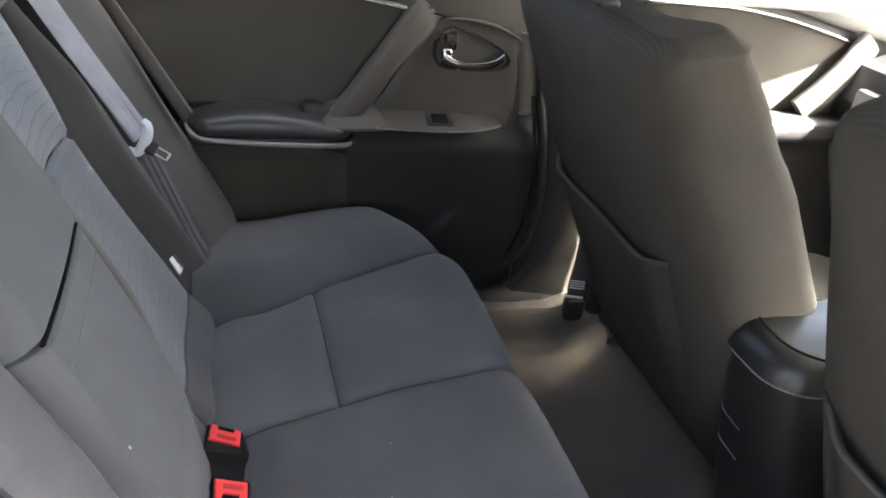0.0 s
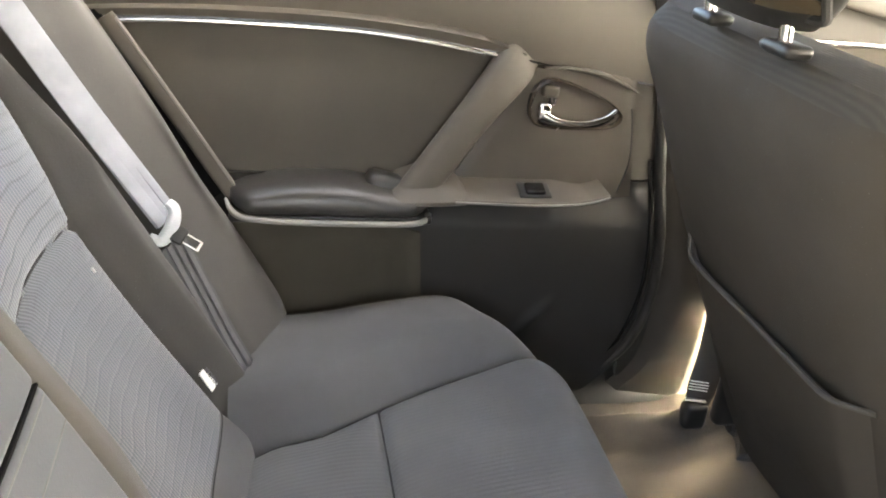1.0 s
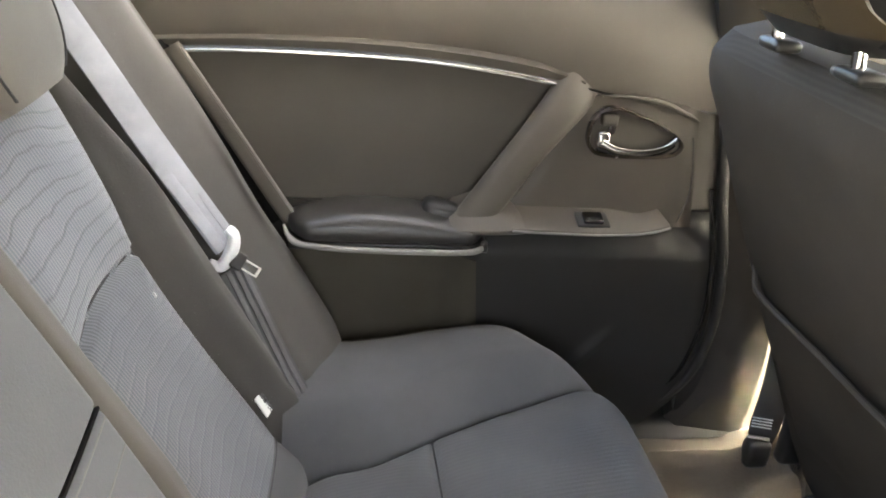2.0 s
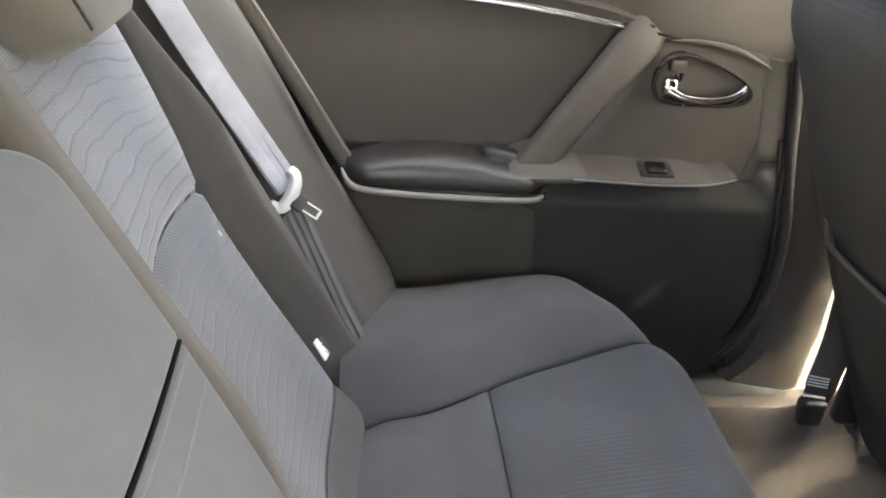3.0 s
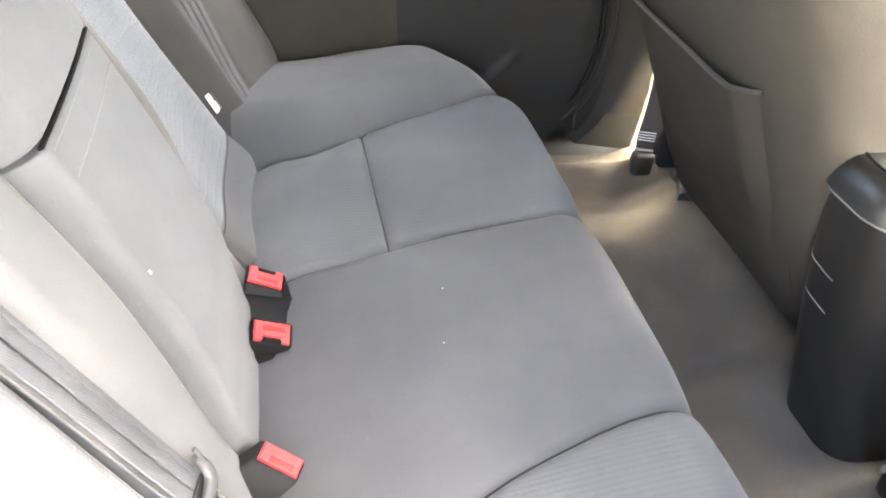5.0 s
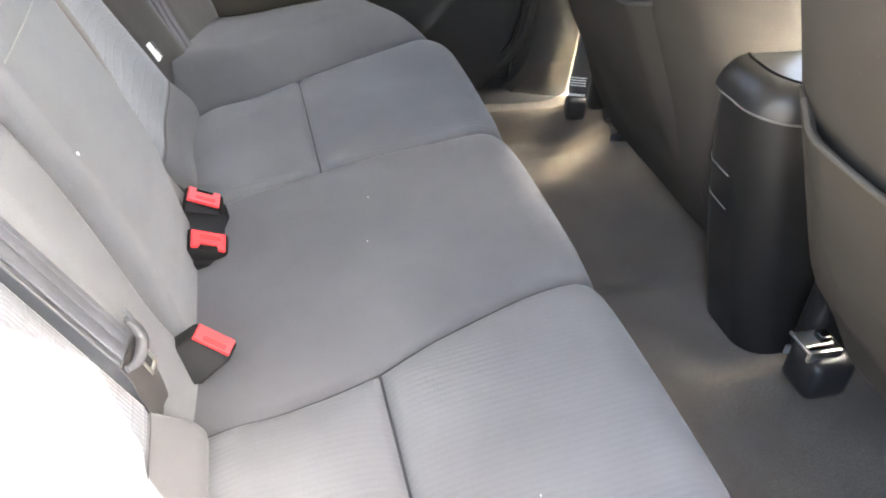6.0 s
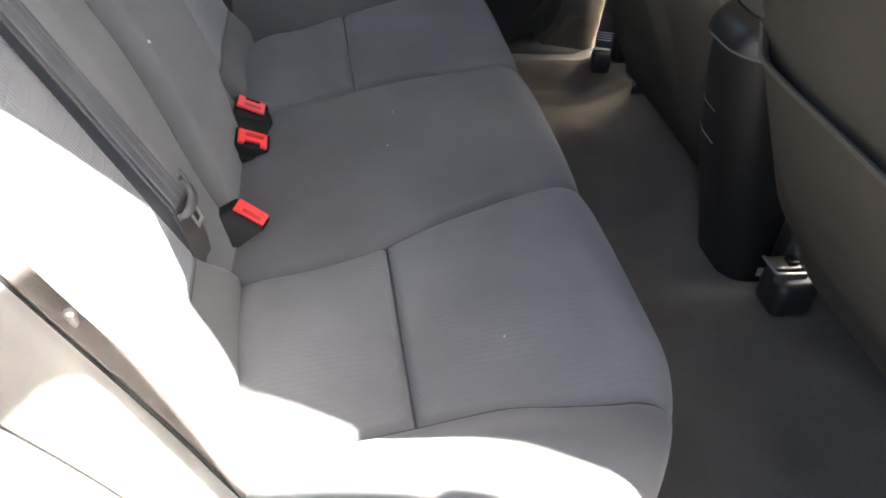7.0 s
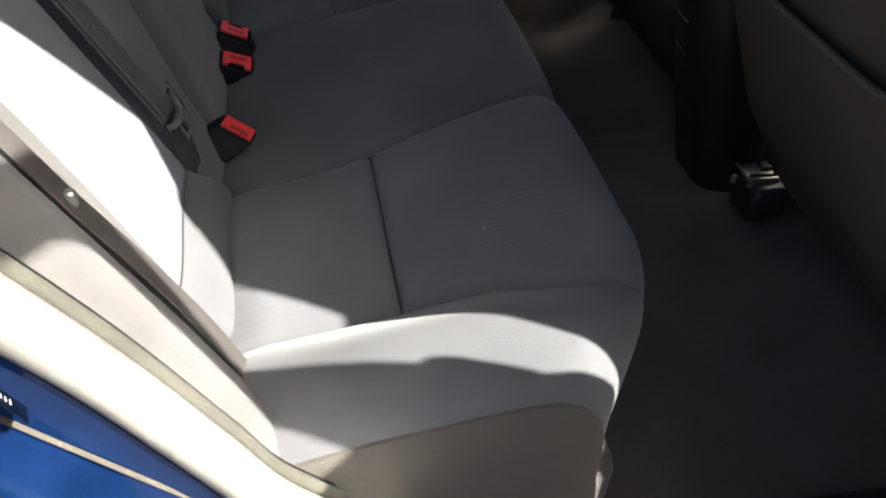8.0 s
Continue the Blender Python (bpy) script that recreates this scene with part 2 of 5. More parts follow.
def sheet(f, us, vs, back):
    """A closed slab over the surface f(u, v), with its back face offset by the vector back."""
    bm = bmesh.new()
    back = Vector(back)
    top = [[bm.verts.new(f(u, v)) for v in vs] for u in us]
    low = [[bm.verts.new(p.co + back) for p in row] for row in top]
    nu, nv = len(us), len(vs)
    for i in range(nu - 1):
        for j in range(nv - 1):
            bm.faces.new((top[i][j], top[i + 1][j], top[i + 1][j + 1], top[i][j + 1]))
            bm.faces.new((low[i][j], low[i][j + 1], low[i + 1][j + 1], low[i + 1][j]))
    for i in range(nu - 1):
        bm.faces.new((top[i][0], low[i][0], low[i + 1][0], top[i + 1][0]))
        bm.faces.new((top[i][-1], top[i + 1][-1], low[i + 1][-1], low[i][-1]))
    for j in range(nv - 1):
        bm.faces.new((top[0][j], top[0][j + 1], low[0][j + 1], low[0][j]))
        bm.faces.new((top[-1][j], low[-1][j], low[-1][j + 1], top[-1][j + 1]))
    return bm


def span(a, b, n):
    return [a + (b - a) * i / (n - 1) for i in range(n)]


def bez(points, n=24):
    """A smooth Catmull-Rom line through the points."""
    p = [Vector(q) for q in points]
    p = [2 * p[0] - p[1], *p, 2 * p[-1] - p[-2]]
    out = []
    for i in range(1, len(p) - 2):
        for k in range(n if i < len(p) - 3 else n + 1):
            t = k / n
            a, b, c, d = p[i - 1:i + 3]
            out.append(0.5 * ((2 * b) + (c - a) * t + (2 * a - 5 * b + 4 * c - d) * t * t + (3 * b - a - 3 * c + d) * t ** 3))
    return out


def sweep(line, section, up=(0, 0, 1), loop=False, scale=None):
    """Moves a flat closed section (side, up) along a line."""
    line = [Vector(p) for p in line]
    rings = []
    for i, p in enumerate(line):
        if loop:
            t = line[(i + 1) % len(line)] - line[i - 1]
        else:
            t = line[min(i + 1, len(line) - 1)] - line[max(i - 1, 0)]
        t.normalize()
        u0 = Vector(up(i / max(1, len(line) - 1)) if callable(up) else up)
        side = t.cross(u0).normalized()
        u = side.cross(t).normalized()
        k = scale(i / max(1, len(line) - 1)) if scale else 1.0
        rings.append([p + side * (a * k) + u * (b * k) for a, b in section])
    return loft(rings, True, loop)


def disc(r, n=12, squash=1.0):
    return [(r * math.cos(2 * math.pi * i / n), r * squash * math.sin(2 * math.pi * i / n)) for i in range(n)]


def strip(w, h, r=None):
    """A flat rounded bar section."""
    r = min(w, h) * 0.35 if r is None else r
    out = []
    for cx, cy, a0 in ((w / 2 - r, h / 2 - r, 0), (-w / 2 + r, h / 2 - r, 90), (-w / 2 + r, -h / 2 + r, 180), (w / 2 - r, -h / 2 + r, 270)):
        for k in range(4):
            a = radians(a0 + 30 * k)
            out.append((cx + r * math.cos(a), cy + r * math.sin(a)))
    return out


def box(size, at=(0, 0, 0), r=0.004, turn=None, seg=3):
    """A block with rounded edges."""
    bm = bmesh.new()
    bmesh.ops.create_cube(bm, size=1)
    bmesh.ops.scale(bm, vec=size, verts=bm.verts[:])
    if r:
        bmesh.ops.bevel(bm, geom=bm.edges[:], offset=min(r, min(size) * 0.49), segments=seg, profile=0.5, affect="EDGES")
    m = Matrix.Translation(at) @ (turn.to_4x4() if turn is not None else Matrix.Identity(4))
    bmesh.ops.transform(bm, matrix=m, verts=bm.verts[:])
    return bm


def plate(outline, axis_point, thick, r=0.0):
    """A flat plate with the outline (a, b), laid by axis_point(a, b, depth)."""
    rings = []
    steps = [(0.0, 1.0)] if not r else [(0.0, 0.0), (r * 0.3, 0.55), (r, 1.0)]
    cx = sum(p[0] for p in outline) / len(outline)
    cy = sum(p[1] for p in outline) / len(outline)

    def shrunk(k):
        out = []
        for a, b in outline:
            l = math.hypot(a - cx, b - cy) or 1
            f = (l - r * (1 - k)) / l
            out.append((cx + (a - cx) * f, cy + (b - cy) * f))
        return out

    for depth, k in steps:
        rings.append([axis_point(a, b, depth) for a, b in shrunk(k)])
    rings.append([axis_point(a, b, thick) for a, b in outline])
    return loft(rings)


# ---------------------------------------------------------------- rear bench seat
SEAM_OUT, SEAM_IN = 0.50, 0.195
BACK_0 = Vector((0.092, 0.0, 0.25))
BACK_UP = Vector((-0.482, 0.0, 0.876))
BACK_OUT = Vector((0.876, 0.0, 0.482))


def on_back(y, v, w):
    """A point of the backrest: across the car, up along the rest, out of it."""
    return BACK_0 + BACK_UP * v + BACK_OUT * w + Vector((0, y, 0))


def cushion_front(y):
    return 0.543 - 0.152 * smooth01((abs(y) - 0.43) / 0.36)


SEAM_IN_FAR = [(0.06, 0.158), (0.148, 0.167), (0.271, 0.180), (0.36, 0.193), (0.45, 0.193), (0.55, 0.188)]
SEAM_IN_NEAR = [(0.06, 0.231), (0.15, 0.238), (0.20, 0.236), (0.28, 0.221), (0.34, 0.194), (0.40, 0.175), (0.465, 0.159), (0.55, 0.155)]
SEAM_OUT_FAR = [(0.06, 0.438), (0.12, 0.446), (0.19, 0.450), (0.235, 0.467), (0.276, 0.486), (0.35, 0.511), (0.41, 0.526), (0.47, 0.540), (0.55, 0.549)]
SEAM_OUT_NEAR = [(0.06, 0.500), (0.28, 0.496), (0.365, 0.494), (0.41, 0.503), (0.463, 0.512), (0.55, 0.516)]


def smooth_table(table, v):
    """Smooth curve through (key, value) rows."""
    n = len(table)
    for i in range(n - 1):
        a, b = table[i][0], table[i + 1][0]
        if v <= b or i == n - 2:
            t = max(0.0, min(1.0, (v - a) / (b - a)))
            p0, p1, p2, p3 = table[max(i - 1, 0)][1], table[i][1], table[i + 1][1], table[min(i + 2, n - 1)][1]
            return 0.5 * (2 * p1 + (p2 - p0) * t + (2 * p0 - 5 * p1 + 4 * p2 - p3) * t * t + (3 * p1 - p0 - 3 * p2 + p3) * t ** 3)
    return table[-1][1]


def seam_in(x, y):
    return smooth_table(SEAM_IN_NEAR if y < 0 else SEAM_IN_FAR, x)


def seam_out(x, y):
    return smooth_table(SEAM_OUT_NEAR if y < 0 else SEAM_OUT_FAR, x)


def seam_x(y):
    return 0.281 if y < 0 else 0.273


def warped(j, x):
    """Lays the straight panel grid onto the splayed seams."""
    a = abs(j)
    i, o = seam_in(x, j), seam_out(x, j)
    if a < SEAM_IN:
        b = a * i / SEAM_IN
    elif a < SEAM_OUT:
        b = i + (a - SEAM_IN) * (o - i) / (SEAM_OUT - SEAM_IN)
    else:
        b = o + (a - SEAM_OUT) * (0.69 - o) / (0.69 - SEAM_OUT)
    return math.copysign(b, j)


def cushion_top(x, y):
    a = abs(y)
    so, si = seam_out(x, y), seam_in(x, y)
    z = 0.252 + (x - 0.11) * 0.185
    z += (0.047 if y > 0 else 0.043) * smooth01((a - so + 0.006) / (0.075 if y > 0 else 0.095)) * (1 - 0.55 * smooth01((x - 0.34) / 0.16)) * (0.55 + 0.45 * smooth01((x - 0.10) / 0.14))
    # the side bolster swells up against the backrest
    z += (0.034 if y > 0 else 0.008) * smooth01((a - so + 0.004) / 0.055) * (1 - smooth01((x - 0.09) / 0.15))
    z -= 0.018 * smooth01((0.15 - x) / 0.08) * (1 - smooth01((a - so) / 0.04))
    seams = [abs(a - so), abs(a - si)]
    if si < a < so:
        seams.append(abs(x - seam_x(y)))
    d = min(seams)
    z += 0.015 * (1 - math.exp(-d / 0.035)) - 0.007 * gauss(d, 0.005)
    z += 0.0022 * noise.noise(Vector((x * 9, y * 9, 2.0)))
    # hollows in front of the buckle wells
    z -= 0.014 * gauss(x - 0.135, 0.035) * (gauss(y - 0.09, 0.075) + gauss(y + 0.145, 0.05))
    return z


def cushion_point(i, j):
    """i: 0 rear .. 1 front edge .. 2 down the front; j: across, past the sides it runs down."""
    side = max(0.0, abs(j) - 0.69)
    y = math.copysign(min(abs(j), 0.69), j)
    fx = min(i, 1.0)
    xf = cushion_front(y)
    x = 0.075 + (xf - 0.075) * fx
    r = 0.055
    drop = 0.0
    if i <= 1.0:
        gap = xf - x
        if gap < r:
            drop = r - math.sqrt(max(0, r * r - (r - gap) ** 2))
    else:
        drop = r + (i - 1.0) * 0.22
        x = xf - 0.05 * (i - 1.0) ** 1.3 * (1 - 0.75 * smooth01((abs(y) - 0.38) / 0.25))
    y = warped(y, x)
    edge = 0.69 - abs(y)
    rs = 0.045
    sdrop = 0.0
    if side > 0:
        sdrop = rs + side
    elif edge < rs:
        sdrop = rs - math.sqrt(max(0, rs * rs - (rs - edge) ** 2))
    y += math.copysign(0.012 * gauss(side - 0.05, 0.05) if side > 0 else 0, y)
    z = cushion_top(min(x, xf), y) - drop - sdrop
    return Vector((x, y, max(0.045, z)))


def panel_range(a, b, step):
    n = max(4, int(abs(b - a) / step) + 1)
    return span(a, b, n)


def side_range(sgn):
    inner = panel_range(SEAM_OUT, 0.69, 0.006)
    return [sgn * v for v in inner + span(0.692, 0.92, 22)]


I_ALL = span(0.0, 0.86, 90) + span(0.865, 1.0, 26) + span(1.03, 2.0, 18)


def seam_i(y):
    return (seam_x(y) - 0.075) / (cushion_front(y) - 0.075)


rear_bench = thing("rear_bench_seat", "charcoal cloth rear bench seat with grey patterned backrest inserts", "car seat")
part("cushion_base", box((0.40, 1.28, 0.14), (0.28, 0, 0.12), 0.02), CLOTH_SIDE, rear_bench)
for sgn in (-1, 1):
    part("cushion_bolster", sheet(cushion_point, I_ALL, side_range(sgn), (0, 0, -0.012)), CLOTH, rear_bench, "plain charcoal side bolster")

    def insert_rear(i, j):
        return cushion_point(i * seam_i(j), j)

    def insert_front(i, j):
        s = seam_i(j)
        return cushion_point(s + (i - 0.0) * (1 - s) if i <= 1 else i, j)

    ys = [sgn * v for v in panel_range(SEAM_IN, SEAM_OUT, 0.004)]
    part("cushion_insert", sheet(insert_rear, span(0, 1, 60), ys, (0, 0, -0.012)), CLOTH_INSERT, rear_bench)
    part("cushion_insert", sheet(insert_front, span(0, 0.8, 60) + span(0.81, 1, 26) + span(1.03, 2, 18), ys, (0, 0, -0.012)), CLOTH_INSERT, rear_bench)
part("cushion_centre", sheet(cushion_point, I_ALL, panel_range(-SEAM_IN, SEAM_IN, 0.005), (0, 0, -0.012)), CLOTH, rear_bench)

def skirt_side(i, j):
    p = cushion_point(i, j)
    return p + Vector((0.002 * max(0.0, min(1.0, i - 0.6)), math.copysign(0.003, j), 0.0015))


def skirt_front(i, j):
    return cushion_point(i, j) + Vector((0.004, 0, 0))


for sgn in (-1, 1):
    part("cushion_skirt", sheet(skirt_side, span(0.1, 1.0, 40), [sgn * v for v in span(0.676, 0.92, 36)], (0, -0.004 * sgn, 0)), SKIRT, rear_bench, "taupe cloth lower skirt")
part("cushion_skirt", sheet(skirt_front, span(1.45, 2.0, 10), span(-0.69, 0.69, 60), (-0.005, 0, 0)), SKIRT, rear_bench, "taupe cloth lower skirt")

# stitched seam threads
for sgn in (-1, 1):
    for yy in (SEAM_OUT, SEAM_IN):
        line = [cushion_point(i, sgn * yy) + Vector((0, 0, 0.0008)) for i in span(0.06, 1.15, 70)]
        part("seam_piping", sweep(line, disc(0.0018, 6)), SEAM, rear_bench)
    line = [cushion_point(seam_i(y), y) + Vector((0, 0, 0.0008)) for y in span(sgn * SEAM_IN, sgn * SEAM_OUT, 40)]
    part("seam_piping", sweep(line, disc(0.0018, 6)), SEAM, rear_bench)


BOLSTER_IN = [(-0.06, 0.488), (0.083, 0.476), (0.233, 0.462), (0.36, 0.462), (0.416, 0.484), (0.479, 0.500), (0.558, 0.510), (0.71, 0.515)]
PAD_OUT = 0.543
PAD_TOP = 0.70


def pad_relief(y, v, inner):
    """Relief of one outer backrest pad; y is taken on the far side."""
    yb = smooth_table(BOLSTER_IN, v)
    w = 0.0
    w += 0.032 * smooth01((y - yb) / 0.040) - 0.012 * gauss(y - 0.33, 0.11)
    w += (0.040 if inner < 0.21 else 0.026) * smooth01((inner - y) / 0.038) * smooth01((v - 0.02) / 0.26)
    seams = [abs(y - yb), abs(y - inner)]
    vm = 0.368 - 0.9 * (y - 0.36) ** 2
    if inner < y < yb:
        seams.append(abs(v - vm))
    d = min(seams)
    w += 0.010 * (1 - math.exp(-d / 0.03)) - 0.008 * gauss(d, 0.005)
    edge = PAD_OUT - y
    if edge < 0.03:
        w -= 1.6 * (0.03 - math.sqrt(max(0, 0.03 ** 2 - (0.03 - max(edge, 0)) ** 2)))
    top = PAD_TOP - v
    if top < 0.05:
        w -= 0.05 - math.sqrt(max(0, 0.05 ** 2 - (0.05 - max(0, top)) ** 2))
    return w + 0.002 * noise.noise(Vector((y * 8, v * 8, 5)))


def build_pad(sgn, inner0, inner):
    def at(y, v):
        return on_back(sgn * y, v, pad_relief(y, v, inner))

    def edge_at(k, v):
        y = inner0 + (inner - inner0) * k
        p = pad_relief(y, v, inner)
        r = 0.02
        g = (inner - inner0) * k
        if g < r:
            p -= r - math.sqrt(max(0, r * r - (r - g) ** 2))
        return on_back(sgn * y, v, p)

    vs = span(-0.06, 0.64, 130) + span(0.645, PAD_TOP, 16)
    back = BACK_OUT * -0.03
    vmid = 0.366

    def insert(k, v):
        yb = smooth_table(BOLSTER_IN, v)
        return at(inner + (yb - inner) * k, v)

    def bolster(k, v):
        yb = smooth_table(BOLSTER_IN, v)
        return at(yb + (PAD_OUT - yb) * k, v)

    part("backrest_insert", sheet(insert, span(0, 1, 70), [v for v in vs if v > vmid], back), CLOTH_WAVY, rear_bench, "blue-grey wavy-lined cloth insert")
    # darker cloth with weaker lines below the cross seam
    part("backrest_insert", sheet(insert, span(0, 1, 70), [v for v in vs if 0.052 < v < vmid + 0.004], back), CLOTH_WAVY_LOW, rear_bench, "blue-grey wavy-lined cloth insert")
    def foot(k, v):
        yb = smooth_table(BOLSTER_IN, v)
        y = inner + (yb - inner) * k
        return on_back(sgn * y, v, pad_relief(y, v, inner) + (0.012 if sgn > 0 else 0.024) * math.sin(math.pi * smooth01((v + 0.05) / 0.107)))

    part("backrest_foot", sheet(foot, span(0, 1, 50), span(-0.06, 0.056, 26), back), CLOTH, rear_bench, "plain charcoal foot of the backrest")
    part("backrest_bolster", sheet(bolster, span(0, 1, 40), vs, back), CLOTH_SIDE, rear_bench)
    part("backrest_edge", sheet(edge_at, span(0, 1, 26), vs, back), CLOTH_EDGE if sgn > 0 else CLOTH_BACK, rear_bench)


def pad_seams(sgn, inner):
    lines = [[(inner, v) for v in span(0.0, 0.59, 60)], [(smooth_table(BOLSTER_IN, v), v) for v in span(0.0, 0.57, 60)], [(y, 0.368 - 0.9 * (y - 0.36) ** 2) for y in span(inner + 0.03, 0.462, 40)]]
    for line in lines:
        pts = [on_back(sgn * y, v, pad_relief(y, v, inner) + 0.001) for y, v in line]
        part("seam_piping", sweep(pts, disc(0.0018, 6), up=BACK_OUT), SEAM, rear_bench)


pad_seams(1, 0.197)
pad_seams(-1, 0.235)
for sgn, inner in ((1, 0.197), (-1, 0.235)):
    line = [on_back(sgn * y, 0.053, pad_relief(y, 0.053, inner) + 0.0015) for y in span(inner + 0.01, smooth_table(BOLSTER_IN, 0.053) - 0.008, 30)]
    part("seam_piping", sweep(line, disc(0.0008, 6), up=BACK_OUT), SEAM, rear_bench)
build_pad(1, 0.124, 0.197)
build_pad(-1, 0.121, 0.235)
part("backrest_shell", sheet(lambda y, v: on_back(y, v, -0.045), span(-0.62, 0.62, 12), span(-0.1, 0.57, 12), BACK_OUT * -0.05), CLOTH_SIDE, rear_bench)


def round_rect(a0, a1, b0, b1, r, n=7):
    out = []
    for cx, cy, s in ((a1 - r, b1 - r, 0), (a0 + r, b1 - r, 90), (a0 + r, b0 + r, 180), (a1 - r, b0 + r, 270)):
        for k in range(n):
            a = radians(s + 90 * k / (n - 1))
            out.append((cx + r * math.cos(a), cy + r * math.sin(a)))
    return out


def armrest_out(v, w):
    return smooth_table([(-0.06, 0.004), (0.0, 0.008), (0.05, 0.020), (0.13, 0.042), (0.25, w - 0.006), (0.40, w), (0.56, w)], v)


def centre_pad(y0, y1, v0, v1, w, r, crown=0.0):
    def at(a, b):
        ea = min(a - y0, y1 - a)
        eb = min(b - v0, v1 - b)
        h = armrest_out(b, w)
        for e, rr in ((ea, r), (eb, crown if crown and b > 0.45 else 0.006)):
            e = max(0.0, e)
            if e < rr:
                h -= rr - math.sqrt(max(0, rr * rr - (rr - e) ** 2))
        return on_back(a, b, h + 0.004 * math.sin(math.pi * (a - y0) / (y1 - y0)))

    ys = span(y0, y0 + r, 9) + span(y0 + r, y1 - r, 22)[1:-1] + span(y1 - r, y1, 9)
    vv = span(v0, v0 + 0.006, 6) + span(v0 + 0.006, v1 - max(crown, 0.006), 70)[1:-1] + span(v1 - max(crown, 0.006), v1, 16)
    return sheet(at, ys, vv, BACK_OUT * -0.065)


part("armrest_panel", centre_pad(-0.118, 0.116, -0.05, 0.369, 0.060, 0.014), CLOTH_BACK, rear_bench, "fold-down centre armrest in plain charcoal cloth")
part("centre_backrest", centre_pad(-0.120, 0.116, 0.374, 0.545, 0.062, 0.020, 0.040), CLOTH_BACK, rear_bench)
part("armrest_gap", sweep([on_back(y, 0.3712, armrest_out(0.371, 0.060) + 0.004 * math.sin(math.pi * (y + 0.118) / 0.234) - 0.0022) for y in span(-0.112, 0.106, 30)], strip(0.0027, 0.005, 0.0010), up=BACK_OUT), HOLE, rear_bench, "black pull gap over the armrest")
for vv, ww in ((0.336, 0.0005), (0.3625, 0.0004)):
    stitch = [on_back(y, vv, armrest_out(vv, 0.060) + 0.004 * math.sin(math.pi * (y + 0.118) / 0.234) + ww - 0.0004) for y in span(-0.104, 0.104, 30)]
    part("stitching", sweep(stitch, disc(0.0008, 6), up=BACK_OUT), THREAD, rear_bench, "pale stitching across the armrest")


def headrest(y, width, height, v, w, thick, posts):
    h = thing("headrest", "charcoal cloth rear headrest standing on the backrest", "headrest", "rear headrests")
    rings = []
    for k in span(0, 1, 17):
        f = math.sin(math.pi * min(1, max(0, 0.06 + 0.88 * k))) ** 0.35
        vv = v + height * k
        ring = []
        for i in range(28):
            a = 2 * math.pi * i / 28
            ca, sa = math.cos(a), math.sin(a)
            ring.append(on_back(y + width / 2 * f * math.copysign(abs(ca) ** 0.55, ca), vv, w + thick / 2 * f * math.copysign(abs(sa) ** 0.7, sa)))
        rings.append(ring)
    cover = part("cover", loft(rings), HEAD_CLOTH, h)
    for sd in (-1, 1):
        seam = []
        for k in span(0.04, 0.96, 24):
            f = math.sin(math.pi * (0.06 + 0.88 * k)) ** 0.35
            seam.append(on_back(y + sd * width / 2 * f * 0.62 ** 0.55, v + height * k, w + 0.0005 + thick / 2 * f * 0.785 ** 0.7))
        part("side_seam", sweep(seam, disc(0.0016, 6), up=BACK_OUT), SEAM, cover)
    for dy in posts:
        part("post", sweep([on_back(y + dy, v + 0.012, w - 0.02), on_back(y + dy, v + 0.06, w - 0.02)], disc(0.006, 10), up=(0, 1, 0)), CHROME, cover, "chrome post")
    return h


headrest(0.368, 0.275, 0.20, 0.556, 0.026, 0.105, (-0.06, 0.06))
headrest(0.0, 0.175, 0.13, 0.532, 0.034, 0.095, (-0.045, 0.045))
headrest(-0.385, 0.285, 0.19, 0.574, 0.022, 0.100, (-0.06, 0.06))

# label tag sewn into the bolster seam
tag = thing("seat_label", "small white cloth label sewn on the backrest bolster", "label")
part("cloth_label", sheet(lambda a, b: on_back(0.486 + a, 0.097 + b, 0.009 + 0.45 * a), span(-0.0085, 0.0085, 3), span(-0.0155, 0.0155, 3), BACK_OUT * -0.002), PAPER, tag)
word = bpy.data.curves.new("lettering", "FONT")
word.body, word.size, word.extrude, word.align_x, word.align_y = "ISOFIX", 0.0098, 0.0004, "CENTER", "CENTER"
word_ob = bpy.data.objects.new("lettering_curve", word)
letters = new("lettering", bpy.data.meshes.new_from_object(word_ob))
letters.data.materials.append(INK)
ax = -BACK_UP
ay = (Vector((0, 1, 0)) + BACK_OUT * 0.45).normalized()
az = ax.cross(ay).normalized()
letters.matrix_basis = Matrix.Translation(on_back(0.486, 0.097, 0.0112)) @ Matrix((ax, ay, az)).transposed().to_4x4()
letters.parent = tag


# ---------------------------------------------------------------- side pads beside the backrest
def side_edge(v):
    """The pad's rim by the door: how far across and how far out."""
    return 0.684 + 0.06 * max(0.0, v) + 0.14 * max(0.0, v - 0.28), 0.093 - 0.012 * (1 - smooth01((v + 0.02) / 0.09)) - 0.03 * smooth01((v - 0.35) / 0.4)


